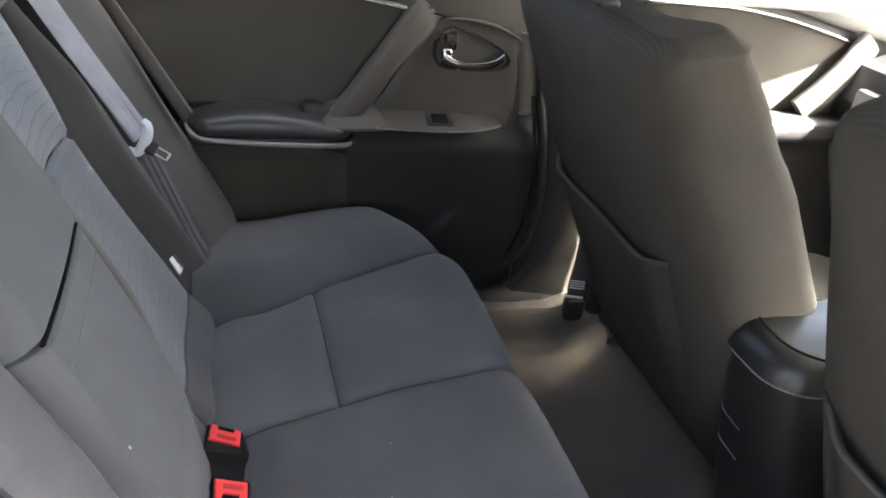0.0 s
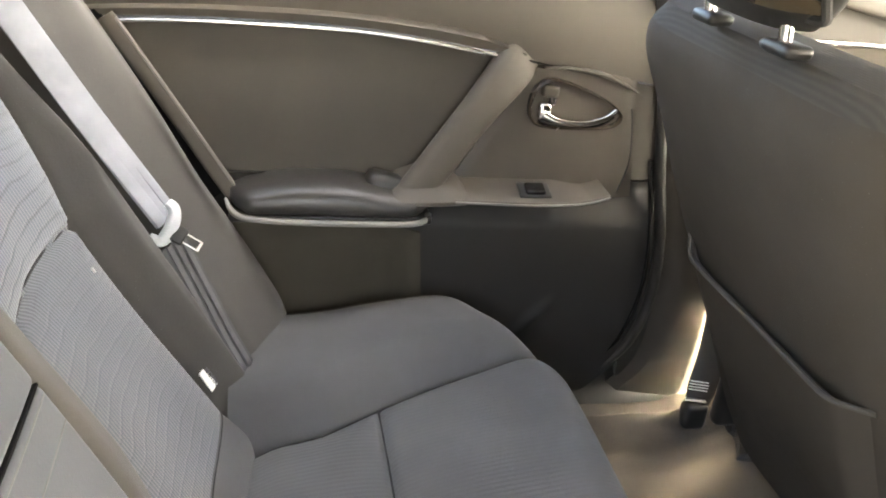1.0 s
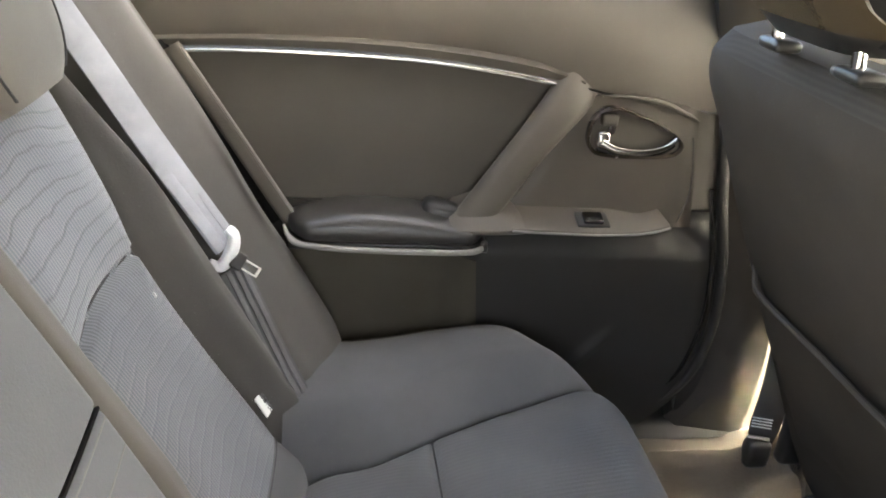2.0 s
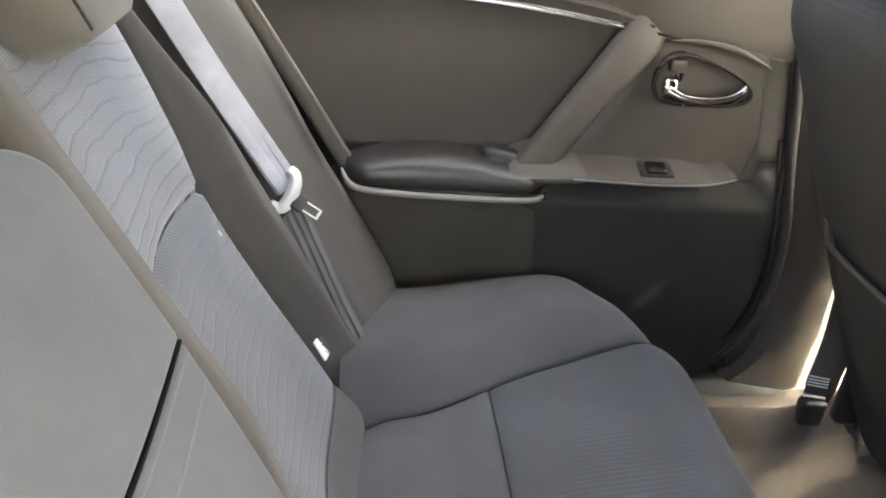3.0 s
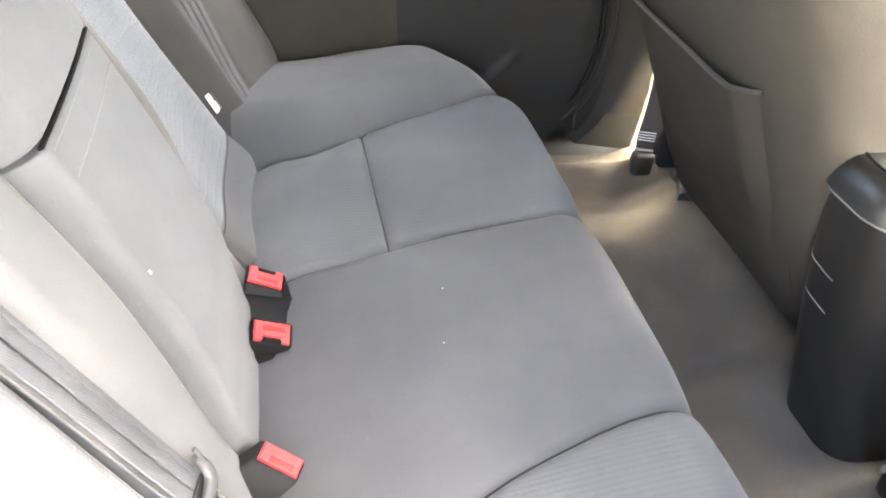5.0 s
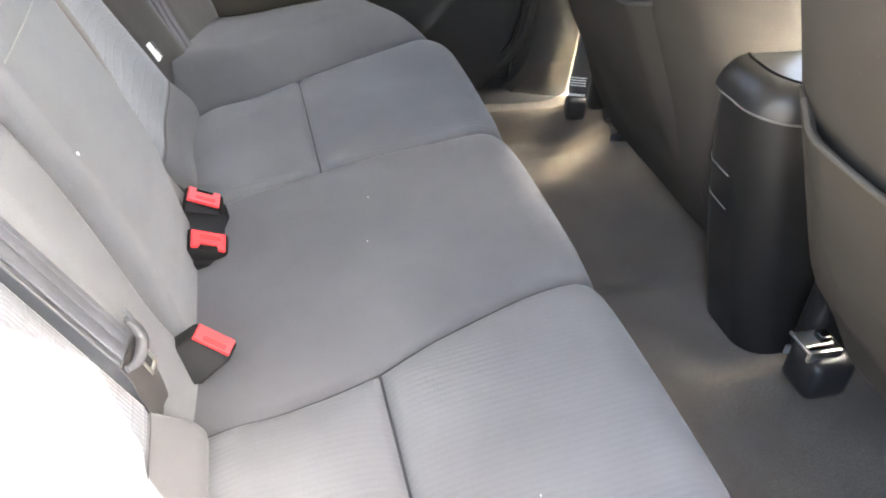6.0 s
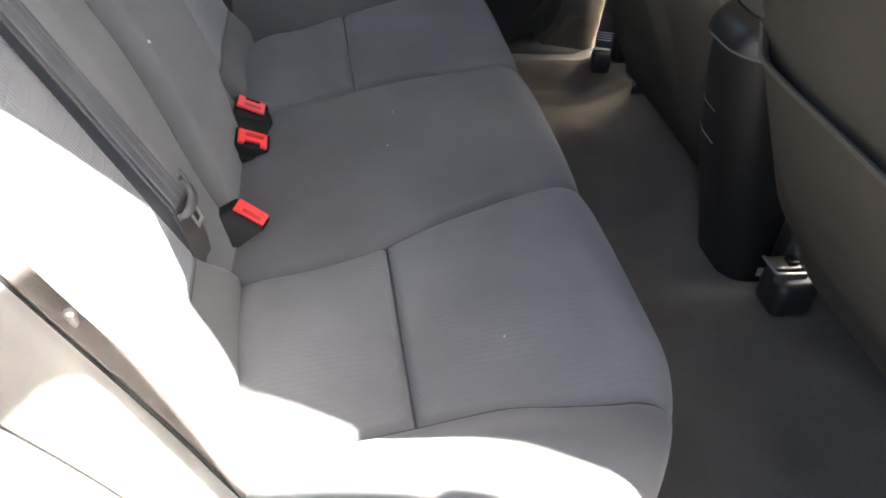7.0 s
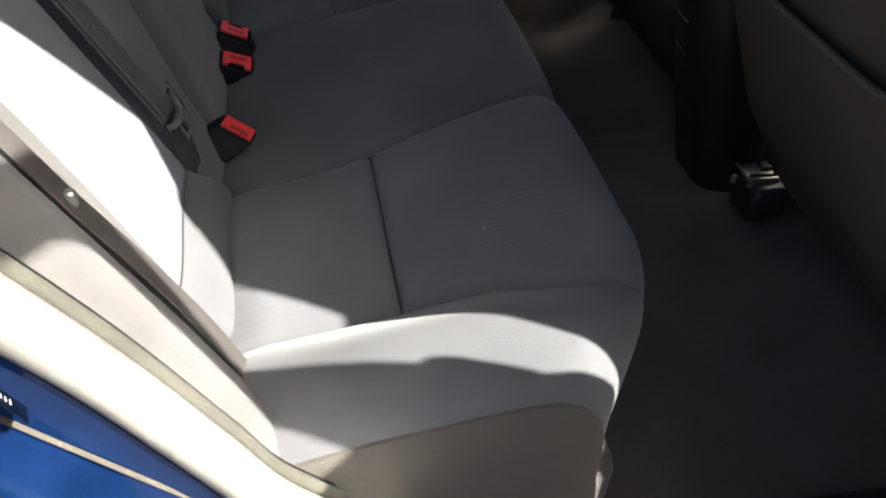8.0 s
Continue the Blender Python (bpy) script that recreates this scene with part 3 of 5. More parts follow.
def side_pad(sgn):
    s = thing("side_bolster", "charcoal cloth side pad between backrest and door opening", "seat pad", "rear side pads")

    def at(k, v):
        ye, we = side_edge(v)
        if sgn > 0:
            ye -= 0.030 * smooth01((v - 0.05) / 0.28) + 0.022 * smooth01((v - 0.16) / 0.26)
        prof = [(0.0, 0.545, -0.010), (0.5, 0.551, 0.032), (1.0, 0.562, 0.048), (1.4, 0.588, 0.060), (1.8, 0.632, 0.080), (2.2, ye - 0.022, we - 0.002), (2.6, ye + 0.004, we - 0.010), (3.0, ye + 0.028, we - 0.068)]
        y = smooth_table([(a, b) for a, b, c in prof], k)
        w = smooth_table([(a, c) for a, b, c in prof], k)
        e = max(0.0, min(1.0, (v + 0.062) / 0.055))
        low = math.sqrt(1 - (1 - e) ** 2)
        w = w * low - 0.03 * (1 - low)
        return on_back(sgn * (y + 0.02 * max(0.0, v) * (1 - k / 3)), v, w)

    part("cover", sheet(at, span(0, 3, 70), span(-0.062, 0.0, 22) + span(0.008, 0.72, 80), BACK_OUT * -0.03), CLOTH_SIDE, s)
    # black strip stands in for the shaded gap between pad and door
    part("edge_gap_line", sweep([at(2.9, v) + BACK_OUT * 0.002 for v in span(-0.02, 0.70, 60)], disc(0.006, 8), up=BACK_OUT), RUBBER, s, "black strip drawn for the dark gap along the pad")
    return s


side_pad(1)
side_pad(-1)


# ---------------------------------------------------------------- buckles
def moved(bm, m):
    bmesh.ops.transform(bm, matrix=m, verts=bm.verts[:])
    return bm


def buckle_head(owner, m, slot_side, lean, long=0.070, notched=True, slim=1.0):
    """Moulded head with a red release button, notched where the tongue slot lies; the stalk leans away along lean."""
    def ring(grow, down):
        return [m @ Vector((a, b, 0.0)) + Vector(lean).normalized() * down for a, b in round_rect(-0.0245 - grow, 0.0245 + grow, -0.0165 * slim - grow, 0.0165 * slim + grow, 0.0045)]

    case = part("housing", loft([ring(-0.0025, 0.0), ring(0.0, 0.003), ring(0.0015, 0.4 * long), ring(-0.001, 0.46 * long), ring(-0.002, long)]), BUCKLE, owner)
    o = slot_side
    cut = 0.0060 if notched else 0.0124
    key = [(-0.0205, -0.0115 * o), (0.0205, -0.0115 * o), (0.0205, 0.0125 * o), (0.0125, 0.0125 * o), (0.0110, cut * o), (-0.0110, cut * o), (-0.0125, 0.0125 * o), (-0.0205, 0.0125 * o)]
    part("release_button", loft([[m @ Vector((a * k, b * k * slim, h)) for a, b in key] for h, k in ((-0.006, 1.0), (0.0022, 1.0), (0.0036, 0.93))]), RED, case, "red release button")
    if notched:
        part("slot", moved(box((0.024, 0.0045, 0.004), (0.0, 0.0105 * o, -0.0004), 0.001), m), HOLE, case)
    # darker red block paints the shade of the thumb recess
    part("thumb_recess_shade", moved(box((0.026, 0.007, 0.003), (0.002, -0.0035 * o, 0.0026), 0.0012), m), RED_SHADE, case)


double_buckle = thing("double_buckle", "black twin seat belt buckle with two red release buttons", "seat belt buckle", "rear seat buckles")
buckle_head(double_buckle, pose(0.115, 0.134, 0.281, 12, 20, -4), 1, (-0.10, -0.25, -1.0), 0.060)
buckle_head(double_buckle, pose(0.119, 0.038, 0.280, 24, 20, 4), -1, (-0.10, 0.25, -1.0), 0.060)
part("saddle", loft([[(0.085 + 0.063 * k, y, z0 + (z1 - z0) * k) for k, z0, z1 in ((0, 0.22, 0.22), (0, zt - 0.010, 0), (0.12, zt, zt), (0.88, zt - 0.010, zt - 0.010), (1.0, zt - 0.016, zt - 0.020), (1.0, 0.22, 0.22))] for y, zt in ((0.018, 0.264), (0.050, 0.272), (0.075, 0.266), (0.100, 0.266), (0.120, 0.276), (0.152, 0.268))]), BUCKLE, double_buckle, "black saddle joining the two heads")
single_buckle = thing("single_buckle", "black seat belt buckle with red release button leaning on the cushion", "seat belt buckle", "rear seat buckles")
buckle_head(single_buckle, pose(0.121, -0.141, 0.279, 14, 26, -20), 1, (-0.90, -0.42, -0.40), 0.090, False, 0.78)


# ---------------------------------------------------------------- rear belts
def webbing(line, facing, owner, mat=WEB_LIT, width=0.047, name="webbing"):
    return part(name, sweep(bez(line, 14), strip(width, 0.0022, 0.0009), up=facing), mat, owner)


far_belt = thing("seat_belt", "grey webbing seat belt beside the far backrest pad, light and shade in its colours", "seat belt", "rear seat belts")
far_belt.location = (-0.007, -0.003, 0.0)
FACE = (0.62, -0.70, 0.35)
# upper run coloured pale for the daylight on it
webbing([(0.0105, 0.5530, 0.5300), (-0.0735, 0.5600, 0.6580), (-0.1525, 0.5610, 0.7890), (-0.2895, 0.5710, 1.0050)], FACE, far_belt, WEB_LIT, 0.038)
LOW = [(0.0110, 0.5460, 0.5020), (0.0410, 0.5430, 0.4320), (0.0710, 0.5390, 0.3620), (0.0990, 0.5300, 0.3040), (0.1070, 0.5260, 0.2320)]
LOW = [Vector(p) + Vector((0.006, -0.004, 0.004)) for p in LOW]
# lower run coloured dark for the shade it hangs in
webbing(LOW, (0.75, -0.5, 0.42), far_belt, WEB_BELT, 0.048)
# paler strips along the folds
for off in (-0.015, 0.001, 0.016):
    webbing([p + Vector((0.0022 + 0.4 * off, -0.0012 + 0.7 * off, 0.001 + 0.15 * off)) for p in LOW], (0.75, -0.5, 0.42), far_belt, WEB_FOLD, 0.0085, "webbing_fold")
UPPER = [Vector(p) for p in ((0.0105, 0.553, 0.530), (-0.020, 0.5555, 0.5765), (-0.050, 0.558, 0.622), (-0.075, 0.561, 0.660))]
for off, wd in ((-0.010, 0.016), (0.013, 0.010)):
    webbing([p + Vector((0.0016 - 0.0012 * i + 0.55 * off, -0.0020 + 0.0014 * i + 0.75 * off, 0.0010 - 0.0006 * i + 0.35 * off)) for i, p in enumerate(UPPER)], FACE, far_belt, WEB_LIT, wd, "folded_webbing")
F = Vector((0.15, -0.85, 0.5)).normalized()
T = Vector((0.75, 0.05, -0.55)).normalized()
SD = T.cross(F).normalized()
T = F.cross(SD).normalized()
ROT = Matrix((SD, T, F)).transposed().to_4x4()
G = Matrix.Translation((0.016, 0.542, 0.520)) @ ROT
part("guide", sweep(bez([(0.013, 0.546, 0.556), (0.0195, 0.545, 0.549), (0.0200, 0.543, 0.537), (0.0155, 0.542, 0.523), (0.0085, 0.541, 0.511), (0.0005, 0.540, 0.5065), (-0.0095, 0.539, 0.5115)], 6), strip(0.0130, 0.012, 0.003), up=FACE, scale=lambda k: 0.55 + 0.58 * math.sin(math.pi * min(1.0, 0.10 + 0.72 * k)) ** 0.8), WHITE, far_belt, "pale grey plastic belt tongue holder")
for dx in (-0.010, 0.010):
    part("tongue_rail", moved(box((0.0018, 0.022, 0.0022), (dx * 0.58, 0.028, 0.0), 0.0007), G), STEEL, far_belt, "steel tongue")
part("tongue_rail", moved(box((0.0134, 0.0036, 0.0022), (0.0, 0.0385, 0.0), 0.001), G), STEEL, far_belt, "steel tongue")
part("tongue_grip", moved(box((0.022, 0.016, 0.010), (0.0, 0.011, 0.0), 0.003), G), BLACK, far_belt)

centre_belt = thing("seat_belt", "dark grey centre seat belt lying on the backrest with black tongue", "seat belt", "rear seat belts")
CF = (0.84, -0.10, 0.5)
CENTRE_LINE = [Vector(p) for p in ((0.049, -0.229, 0.362), (0.034, -0.233, 0.392), (-0.030, -0.242, 0.512), (-0.118, -0.250, 0.672), (-0.205, -0.258, 0.830))]
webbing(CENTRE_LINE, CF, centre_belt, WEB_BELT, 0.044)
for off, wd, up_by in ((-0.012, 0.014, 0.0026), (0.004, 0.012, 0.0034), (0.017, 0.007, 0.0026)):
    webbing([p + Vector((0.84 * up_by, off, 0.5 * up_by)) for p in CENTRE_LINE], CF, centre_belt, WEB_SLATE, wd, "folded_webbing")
# tail below the tongue coloured darker for shade
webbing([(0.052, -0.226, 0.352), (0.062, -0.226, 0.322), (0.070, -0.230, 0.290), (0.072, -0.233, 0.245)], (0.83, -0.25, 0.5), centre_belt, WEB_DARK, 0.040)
T = Vector((0.024, 0.008, -0.068)).normalized()
F = Vector((0.83, -0.25, 0.5)).normalized()
SD = T.cross(F).normalized()
F = SD.cross(T).normalized()
G = Matrix.Translation((0.052, -0.226, 0.354)) @ Matrix((SD, T, F)).transposed().to_4x4() @ Matrix.Scale(0.80, 4)
part("tongue_grip", sweep([G @ Vector(p) for p in bez([(-0.024, -0.024, 0.006), (-0.026, -0.008, 0.008), (-0.020, 0.006, 0.010), (-0.004, 0.010, 0.011), (0.014, 0.008, 0.010), (0.026, 0.002, 0.006)], 6)], strip(0.010, 0.007, 0.0025), up=CF, scale=lambda k: 0.7 + 0.5 * math.sin(math.pi * k)), TONGUE, centre_belt, "black moulded belt tongue")
part("tongue_loop", moved(box((0.005, 0.030, 0.005), (-0.027, -0.022, 0.010), 0.002), G), TONGUE, centre_belt)
for dx in (-0.013, 0.004):
    part("tongue_plate", moved(box((0.004, 0.026, 0.003), (dx, 0.027, 0.010), 0.001), G), STEEL, centre_belt, "steel tongue plate")
part("tongue_plate", moved(box((0.021, 0.006, 0.003), (-0.0045, 0.041, 0.010), 0.001), G), STEEL, centre_belt, "steel tongue plate")

near_belt = thing("seat_belt", "seat belt in the gap beside the near backrest pad, webbing darkened for shade", "seat belt", "rear seat belts")
NF = (0.8, 0.1, 0.6)
NEAR_LINE = [on_back(y, v, w) for y, v, w in ((-0.566, -0.02, 0.052), (-0.557, 0.07, 0.056), (-0.549, 0.16, 0.052), (-0.546, 0.24, 0.047), (-0.548, 0.34, 0.048), (-0.556, 0.52, 0.043), (-0.575, 0.72, 0.03))]
# brown tone kept dark to stand in for the pad's shade on the strap
webbing(NEAR_LINE, NF, near_belt, WEB_BROWN_SHADE, 0.030)
# black line drawn for the shaded gap between strap and pad
part("webbing_gap_shade", sweep(bez([p + Vector((0, -0.016, -0.002)) for p in NEAR_LINE], 14), disc(0.0017, 6), up=NF), HOLE, near_belt)
p_stud = on_back(-0.546, 0.235, 0.0485)
part("stop_button", moved(box((0.010, 0.010, 0.016), (0, 0, 0), 0.0045), Matrix.Translation(p_stud)), STEEL, near_belt, "pale plastic stop button")

# ---------------------------------------------------------------- far rear door
DOOR_Y = 0.735


def door_skin(x, z):
    """Depth of the far door's inner face: it swells out low down and leans out at the waist."""
    y = DOOR_Y + 0.02 * smooth01((z - 0.60) / 0.25)
    y -= 0.034 * smooth01((0.52 - z) / 0.07) * smooth01((z - 0.10) / 0.05) * smooth01((x - 0.30) / 0.06)
    y += 0.010 * smooth01((x - 0.70) / 0.06)
    return y


door = thing("door_1", "closed rear car door with taupe inner panel and black armrest", "car door", kind="structure")


def lower_panel(a, b):
    x = -0.12 + 0.875 * a
    zb = 0.13 + 0.10 * smooth01((x - 0.62) / 0.15) ** 2
    z = zb + (0.522 - zb) * b
    xx = x - 0.02 * smooth01((0.25 - z) / 0.1) * smooth01((x - 0.6) / 0.1)
    y = door_skin(xx, z)
    # moulded crease and pocket lip
    along = (xx - 0.52) * 0.66 + (z - 0.255) * 0.75
    off = -(xx - 0.52) * 0.75 + (z - 0.255) * 0.66
    y -= 0.007 * gauss(off, 0.011) * smooth01((along + 0.03) / 0.07) * smooth01((0.12 - along) / 0.07)
    return Vector((xx, y, z))


part("lower_panel", sheet(lower_panel, span(0, 1, 220), span(0, 1, 120), (0, 0.03, 0)), DOOR_BLACK, door, "black moulded lower panel")


def cloth_field(a, b):
    z = 0.20 + 0.245 * b
    x0, x1 = 0.02 + 0.1 * b * 0, 0.372 - 0.022 * b
    x = x0 + (x1 - x0) * a
    e = min(x1 - x, 0.445 - z, 0.02)
    return Vector((x, door_skin(x, z) - 0.006 - 0.008 * smooth01(e / 0.02), z))


part("cloth_field", sheet(cloth_field, span(0, 1, 40), span(0, 1, 30), (0, 0.012, 0)), CLOTH_DOOR, door, "dark grey cloth field")


def waist_z(x):
    """Height of the bright strip at the waist."""
    return 0.735 - 0.28 * max(0.0, min(x, 0.52) - 0.15) ** 2 - 0.12 * max(0.0, x - 0.52) - 0.05 * max(0.0, 0.10 - x) ** 2 * 4


def upper_panel(a, b):
    x = -0.16 + 0.96 * a
    z = 0.48 + (waist_z(x) - 0.48) * b
    return Vector((x, door_skin(x, z) + 0.008, z))


part("upper_panel", sheet(upper_panel, span(0, 1, 60), span(0, 1, 24), (0, 0.02, 0)), VINYL, door, "taupe vinyl panel")


def shoulder(a, b):
    x = -0.34 + 1.12 * a
    z0 = waist_z(x) + 0.004
    z = z0 + 0.185 * b
    return Vector((x, door_skin(x, z0) - 0.020 * math.sin(math.pi * min(1, b * 1.25)) ** 0.8 * (0.4 + 0.6 * b) + 0.030 * b * b, z))


part("shoulder", sheet(shoulder, span(0, 1, 60), span(0, 1, 22), (0, 0.03, 0)), VINYL_GREY, door, "soft grey shoulder trim")
line = [(x, door_skin(x, waist_z(x)) - 0.008, waist_z(x)) for x in span(-0.085, 0.445, 50)]
part("waist_strip", sweep(line, strip(0.008, 0.0055)), CHROME, door, "bright chrome waist strip")
# dark lip stands in for the soft shade above the chrome strip
line = [(x, door_skin(x, waist_z(x)) - 0.005, waist_z(x) + 0.011) for x in span(-0.13, 0.49, 50)]
part("waist_shadow_lip", sweep(line, [(-0.006, -0.004), (0.006, -0.004), (0.007, 0.006), (0.002, 0.011), (-0.006, 0.012)], scale=lambda k: 0.70 + 0.70 * k - 1.1 * smooth01((k - 0.86) / 0.14)), PANEL, door)
line = [(x, door_skin(x, waist_z(x)) - 0.004, waist_z(x) + 0.004) for x in span(0.46, 0.60, 20)]
part("waist_joint", sweep(line, strip(0.004, 0.003)), HOLE, door)

# rear finisher strip along the sloping shut line
line = bez([(-0.083, 0.735, 0.735), (-0.008, 0.727, 0.622), (0.058, 0.722, 0.520), (0.078, 0.720, 0.492)], 12)
part("rear_finisher", sweep(line, strip(0.022, 0.022, 0.006), up=(0, -1, 0)), VINYL_GREY, door)
part("shut_seal", sweep([p + Vector((-0.024, 0.006, 0.0)) for p in line], strip(0.030, 0.014, 0.005), up=(0, -1, 0)), HOLE, door, "black door seal in the shut gap")
line = [p + Vector((0.014, -0.010, 0.0)) for p in line]
part("rear_finisher_lip", sweep(line, strip(0.004, 0.004), up=(0, -1, 0)), TRIM, door)


def armrest(a, b):
    """a along the door, b round the section."""
    x = 0.070 + 0.290 * a
    ang = 2 * math.pi * b
    e = min(1.0, (min(a, 1 - a) / 0.10)) ** 0.5 if min(a, 1 - a) < 0.10 else 1.0
    top = (0.62 + 0.38 * smooth01(a / 0.35)) * 0.024 + 0.007 * math.sin(math.pi * min(1, a * 1.2)) - 0.010 * smooth01((a - 0.55) / 0.45)
    cz = 0.500 - 0.003 * a
    ca, sa = math.cos(ang), math.sin(ang)
    y = 0.715 + 0.055 * math.copysign(abs(ca) ** 0.7, ca) * e
    z = cz + (top if sa > 0 else 0.020) * math.copysign(abs(sa) ** 0.75, sa) * (0.45 + 0.55 * e)
    return Vector((x, y, z))


rings = [[armrest(a, k / 32) for k in range(32)] for a in span(0.0, 1.0, 48)]
rest = part("armrest_pad", loft(rings), SATIN, door, "padded black armrest")
line = bez([(0.066, 0.684, 0.503), (0.074, 0.670, 0.491), (0.092, 0.661, 0.4835), (0.15, 0.656, 0.480), (0.25, 0.656, 0.478), (0.335, 0.660, 0.478), (0.358, 0.685, 0.482)], 12)
part("armrest_strip", sweep(line, strip(0.0085, 0.008, 0.003), scale=lambda k: 0.45 + 0.55 * min(1.0, k / 0.22)), TRIM, rest, "light grey strip under armrest")
part("armrest_shelf", box((0.290, 0.075, 0.012), (0.215, 0.705, 0.478), 0.004), BLACK, door)

# grip bar rising from the armrest to the waist
bar = bez([(0.318, 0.700, 0.484), (0.345, 0.702, 0.524), (0.372, 0.706, 0.563), (0.400, 0.712, 0.603), (0.432, 0.721, 0.645), (0.468, 0.738, 0.688), (0.490, 0.768, 0.712)], 14)
part("grip_bar", sweep(bar, strip(0.058, 0.036, 0.015), up=(0, -1, 0), scale=lambda k: 0.92 + 0.28 * smooth01((k - 0.55) / 0.45)), VINYL_GREY, door, "diagonal soft-touch pull handle")
part("grip_root", box((0.090, 0.045, 0.030), (0.308, 0.718, 0.515), 0.014, Euler((0, radians(12), 0)).to_matrix()), BLACK, door)

# handle field with its ledge
ledge_out = bez([(0.392, 0, 0.508), (0.42, 0, 0.507), (0.46, 0, 0.506), (0.52, 0, 0.505), (0.580, 0, 0.508), (0.612, 0, 0.514), (0.630, 0, 0.520)], 10)
rings = []
for p in ledge_out:
    rings.append([(p.x, 0.668, p.z - 0.001), (p.x, 0.664, p.z + 0.002), (p.x, 0.667, p.z + 0.006), (p.x, 0.745, max(p.z + 0.010, 0.532 - 0.010 * smooth01((p.x - 0.545) / 0.06))), (p.x, 0.745, p.z - 0.008), (p.x, 0.700, p.z - 0.006), (p.x, 0.680, p.z - 0.004)])
part("switch_ledge", loft(rings), VINYL_GREY, door, "grey ledge carrying the window switch")
part("ledge_edge", sweep([(p.x, 0.6645, p.z + 0.0025) for p in ledge_out], strip(0.0025, 0.003)), TRIM, door)
rings = []
for x, z, lift in ((0.298, 0.502, 0.004), (0.312, 0.5045, 0.016), (0.340, 0.505, 0.026), (0.372, 0.506, 0.026), (0.398, 0.508, 0.018), (0.410, 0.509, 0.006)):
    rings.append([(x, 0.672, z - 0.006), (x, 0.6655, z - 0.002), (x, 0.6655, z + 0.003), (x, 0.672, z + 0.009), (x, 0.700, z + 0.009 + 0.7 * lift), (x, 0.745, z + 0.010 + lift), (x, 0.745, z - 0.012)])
part("bar_base", loft(rings), VINYL_GREY, door, "flared foot of the pull handle")
switch = part("switch_frame", box((0.050, 0.034, 0.006), (0.518, 0.694, 0.5195), 0.002, Euler((radians(17), 0, 0)).to_matrix()), BLACK, door)
part("window_switch", box((0.030, 0.024, 0.010), (0.518, 0.692, 0.5225), 0.003, Euler((radians(17), 0, 0)).to_matrix()), GLOSS, switch, "rocker window switch")


def handle_field(a, b):
    z = 0.500 + 0.195 * b
    x0 = 0.372 + 0.105 * b ** 0.9 + 0.012 * math.sin(math.pi * b)
    x1 = 0.690 - 0.018 * b
    x = x0 + (x1 - x0) * a
    e = min(x - x0, x1 - x)
    return Vector((x, 0.722 + 0.004 * smooth01(1 - e / 0.02) + 0.018 * b, z))


part("handle_field", sheet(handle_field, span(0, 1, 40), span(0, 1, 24), (0, 0.015, 0)), PANEL, door, "dark brown field round the door handle")
line = bez([(0.662, 0.716, 0.512), (0.672, 0.716, 0.56), (0.668, 0.722, 0.62), (0.655, 0.728, 0.68)], 10)
arc = bez([(0.515, 0.722, 0.700), (0.557, 0.728, 0.700), (0.609, 0.729, 0.693), (0.650, 0.730, 0.677), (0.672, 0.732, 0.667)], 8)
part("field_brow", sweep(arc, strip(0.007, 0.010, 0.003), up=(0, -1, 0), scale=lambda k: 0.4 + 0.6 * math.sin(math.pi * k)), VINYL, door, "rounded brow over the handle field")
part("field_joint", sweep(line[:-6], strip(0.002, 0.0025), up=(0, -1, 0)), RUBBER, door)


def teardrop(k, grow=0.0):
    """Handle bezel outline, blunt behind and tapering forward."""
    pts = [(0.512, 0.622), (0.506, 0.640), (0.512, 0.664), (0.530, 0.678), (0.556, 0.676), (0.595, 0.664), (0.630, 0.648), (0.647, 0.632), (0.640, 0.618), (0.615, 0.612), (0.565, 0.611), (0.528, 0.613)]
    loop = pts[-2:] + pts + pts[:3]
    line = bez([(a, 0, b) for a, b in loop], 5)[10:10 + 12 * 5]
    c = Vector((0.575, 0, 0.643))
    return [((p.x - c.x) * (1 + grow / 0.06) + c.x, (p.z - c.z) * (1 + grow / 0.035) + c.z) for p in line]


def ring_plate(outer, inner, y_out, y_in, depth):
    bm = bmesh.new()
    o1 = [bm.verts.new((a, y_out + depth, b)) for a, b in outer]
    o2 = [bm.verts.new((a, y_out, b)) for a, b in outer]
    mid = [bm.verts.new(((a + c) / 2, y_out - 0.003, (b + d) / 2)) for (a, b), (c, d) in zip(outer, inner)]
    i2 = [bm.verts.new((a, y_out, b)) for a, b in inner]
    i1 = [bm.verts.new((a, y_in, b)) for a, b in inner]
    n = len(outer)
    for r, s in ((o1, o2), (o2, mid), (mid, i2), (i2, i1)):
        for k in range(n):
            bm.faces.new((r[k], r[(k + 1) % n], s[(k + 1) % n], s[k]))
    return bm


handle = part("handle_bezel", ring_plate(teardrop(0, 0.0045), teardrop(0, 0.0), 0.727, 0.748, 0.012), BEZEL, door, "taupe satin bezel")
part("handle_recess", loft([[(a, 0.744, b) for a, b in teardrop(0, -0.001)], [(a, 0.756, b) for a, b in teardrop(0, -0.003)]]), VINYL, door)
lever = bez([(0.526, 0.727, 0.630), (0.548, 0.722, 0.622), (0.585, 0.718, 0.621), (0.618, 0.718, 0.629), (0.636, 0.722, 0.641)], 10)
part("handle_lever", sweep(lever, strip(0.011, 0.016, 0.004), up=(0, -1, 0), scale=lambda k: 1.15 - 0.5 * k), CHROME, handle, "chrome door lever")
scoop = bez([(0.522, 0.736, 0.622), (0.545, 0.734, 0.6135), (0.585, 0.733, 0.6125), (0.620, 0.734, 0.6185), (0.640, 0.738, 0.630)], 8)
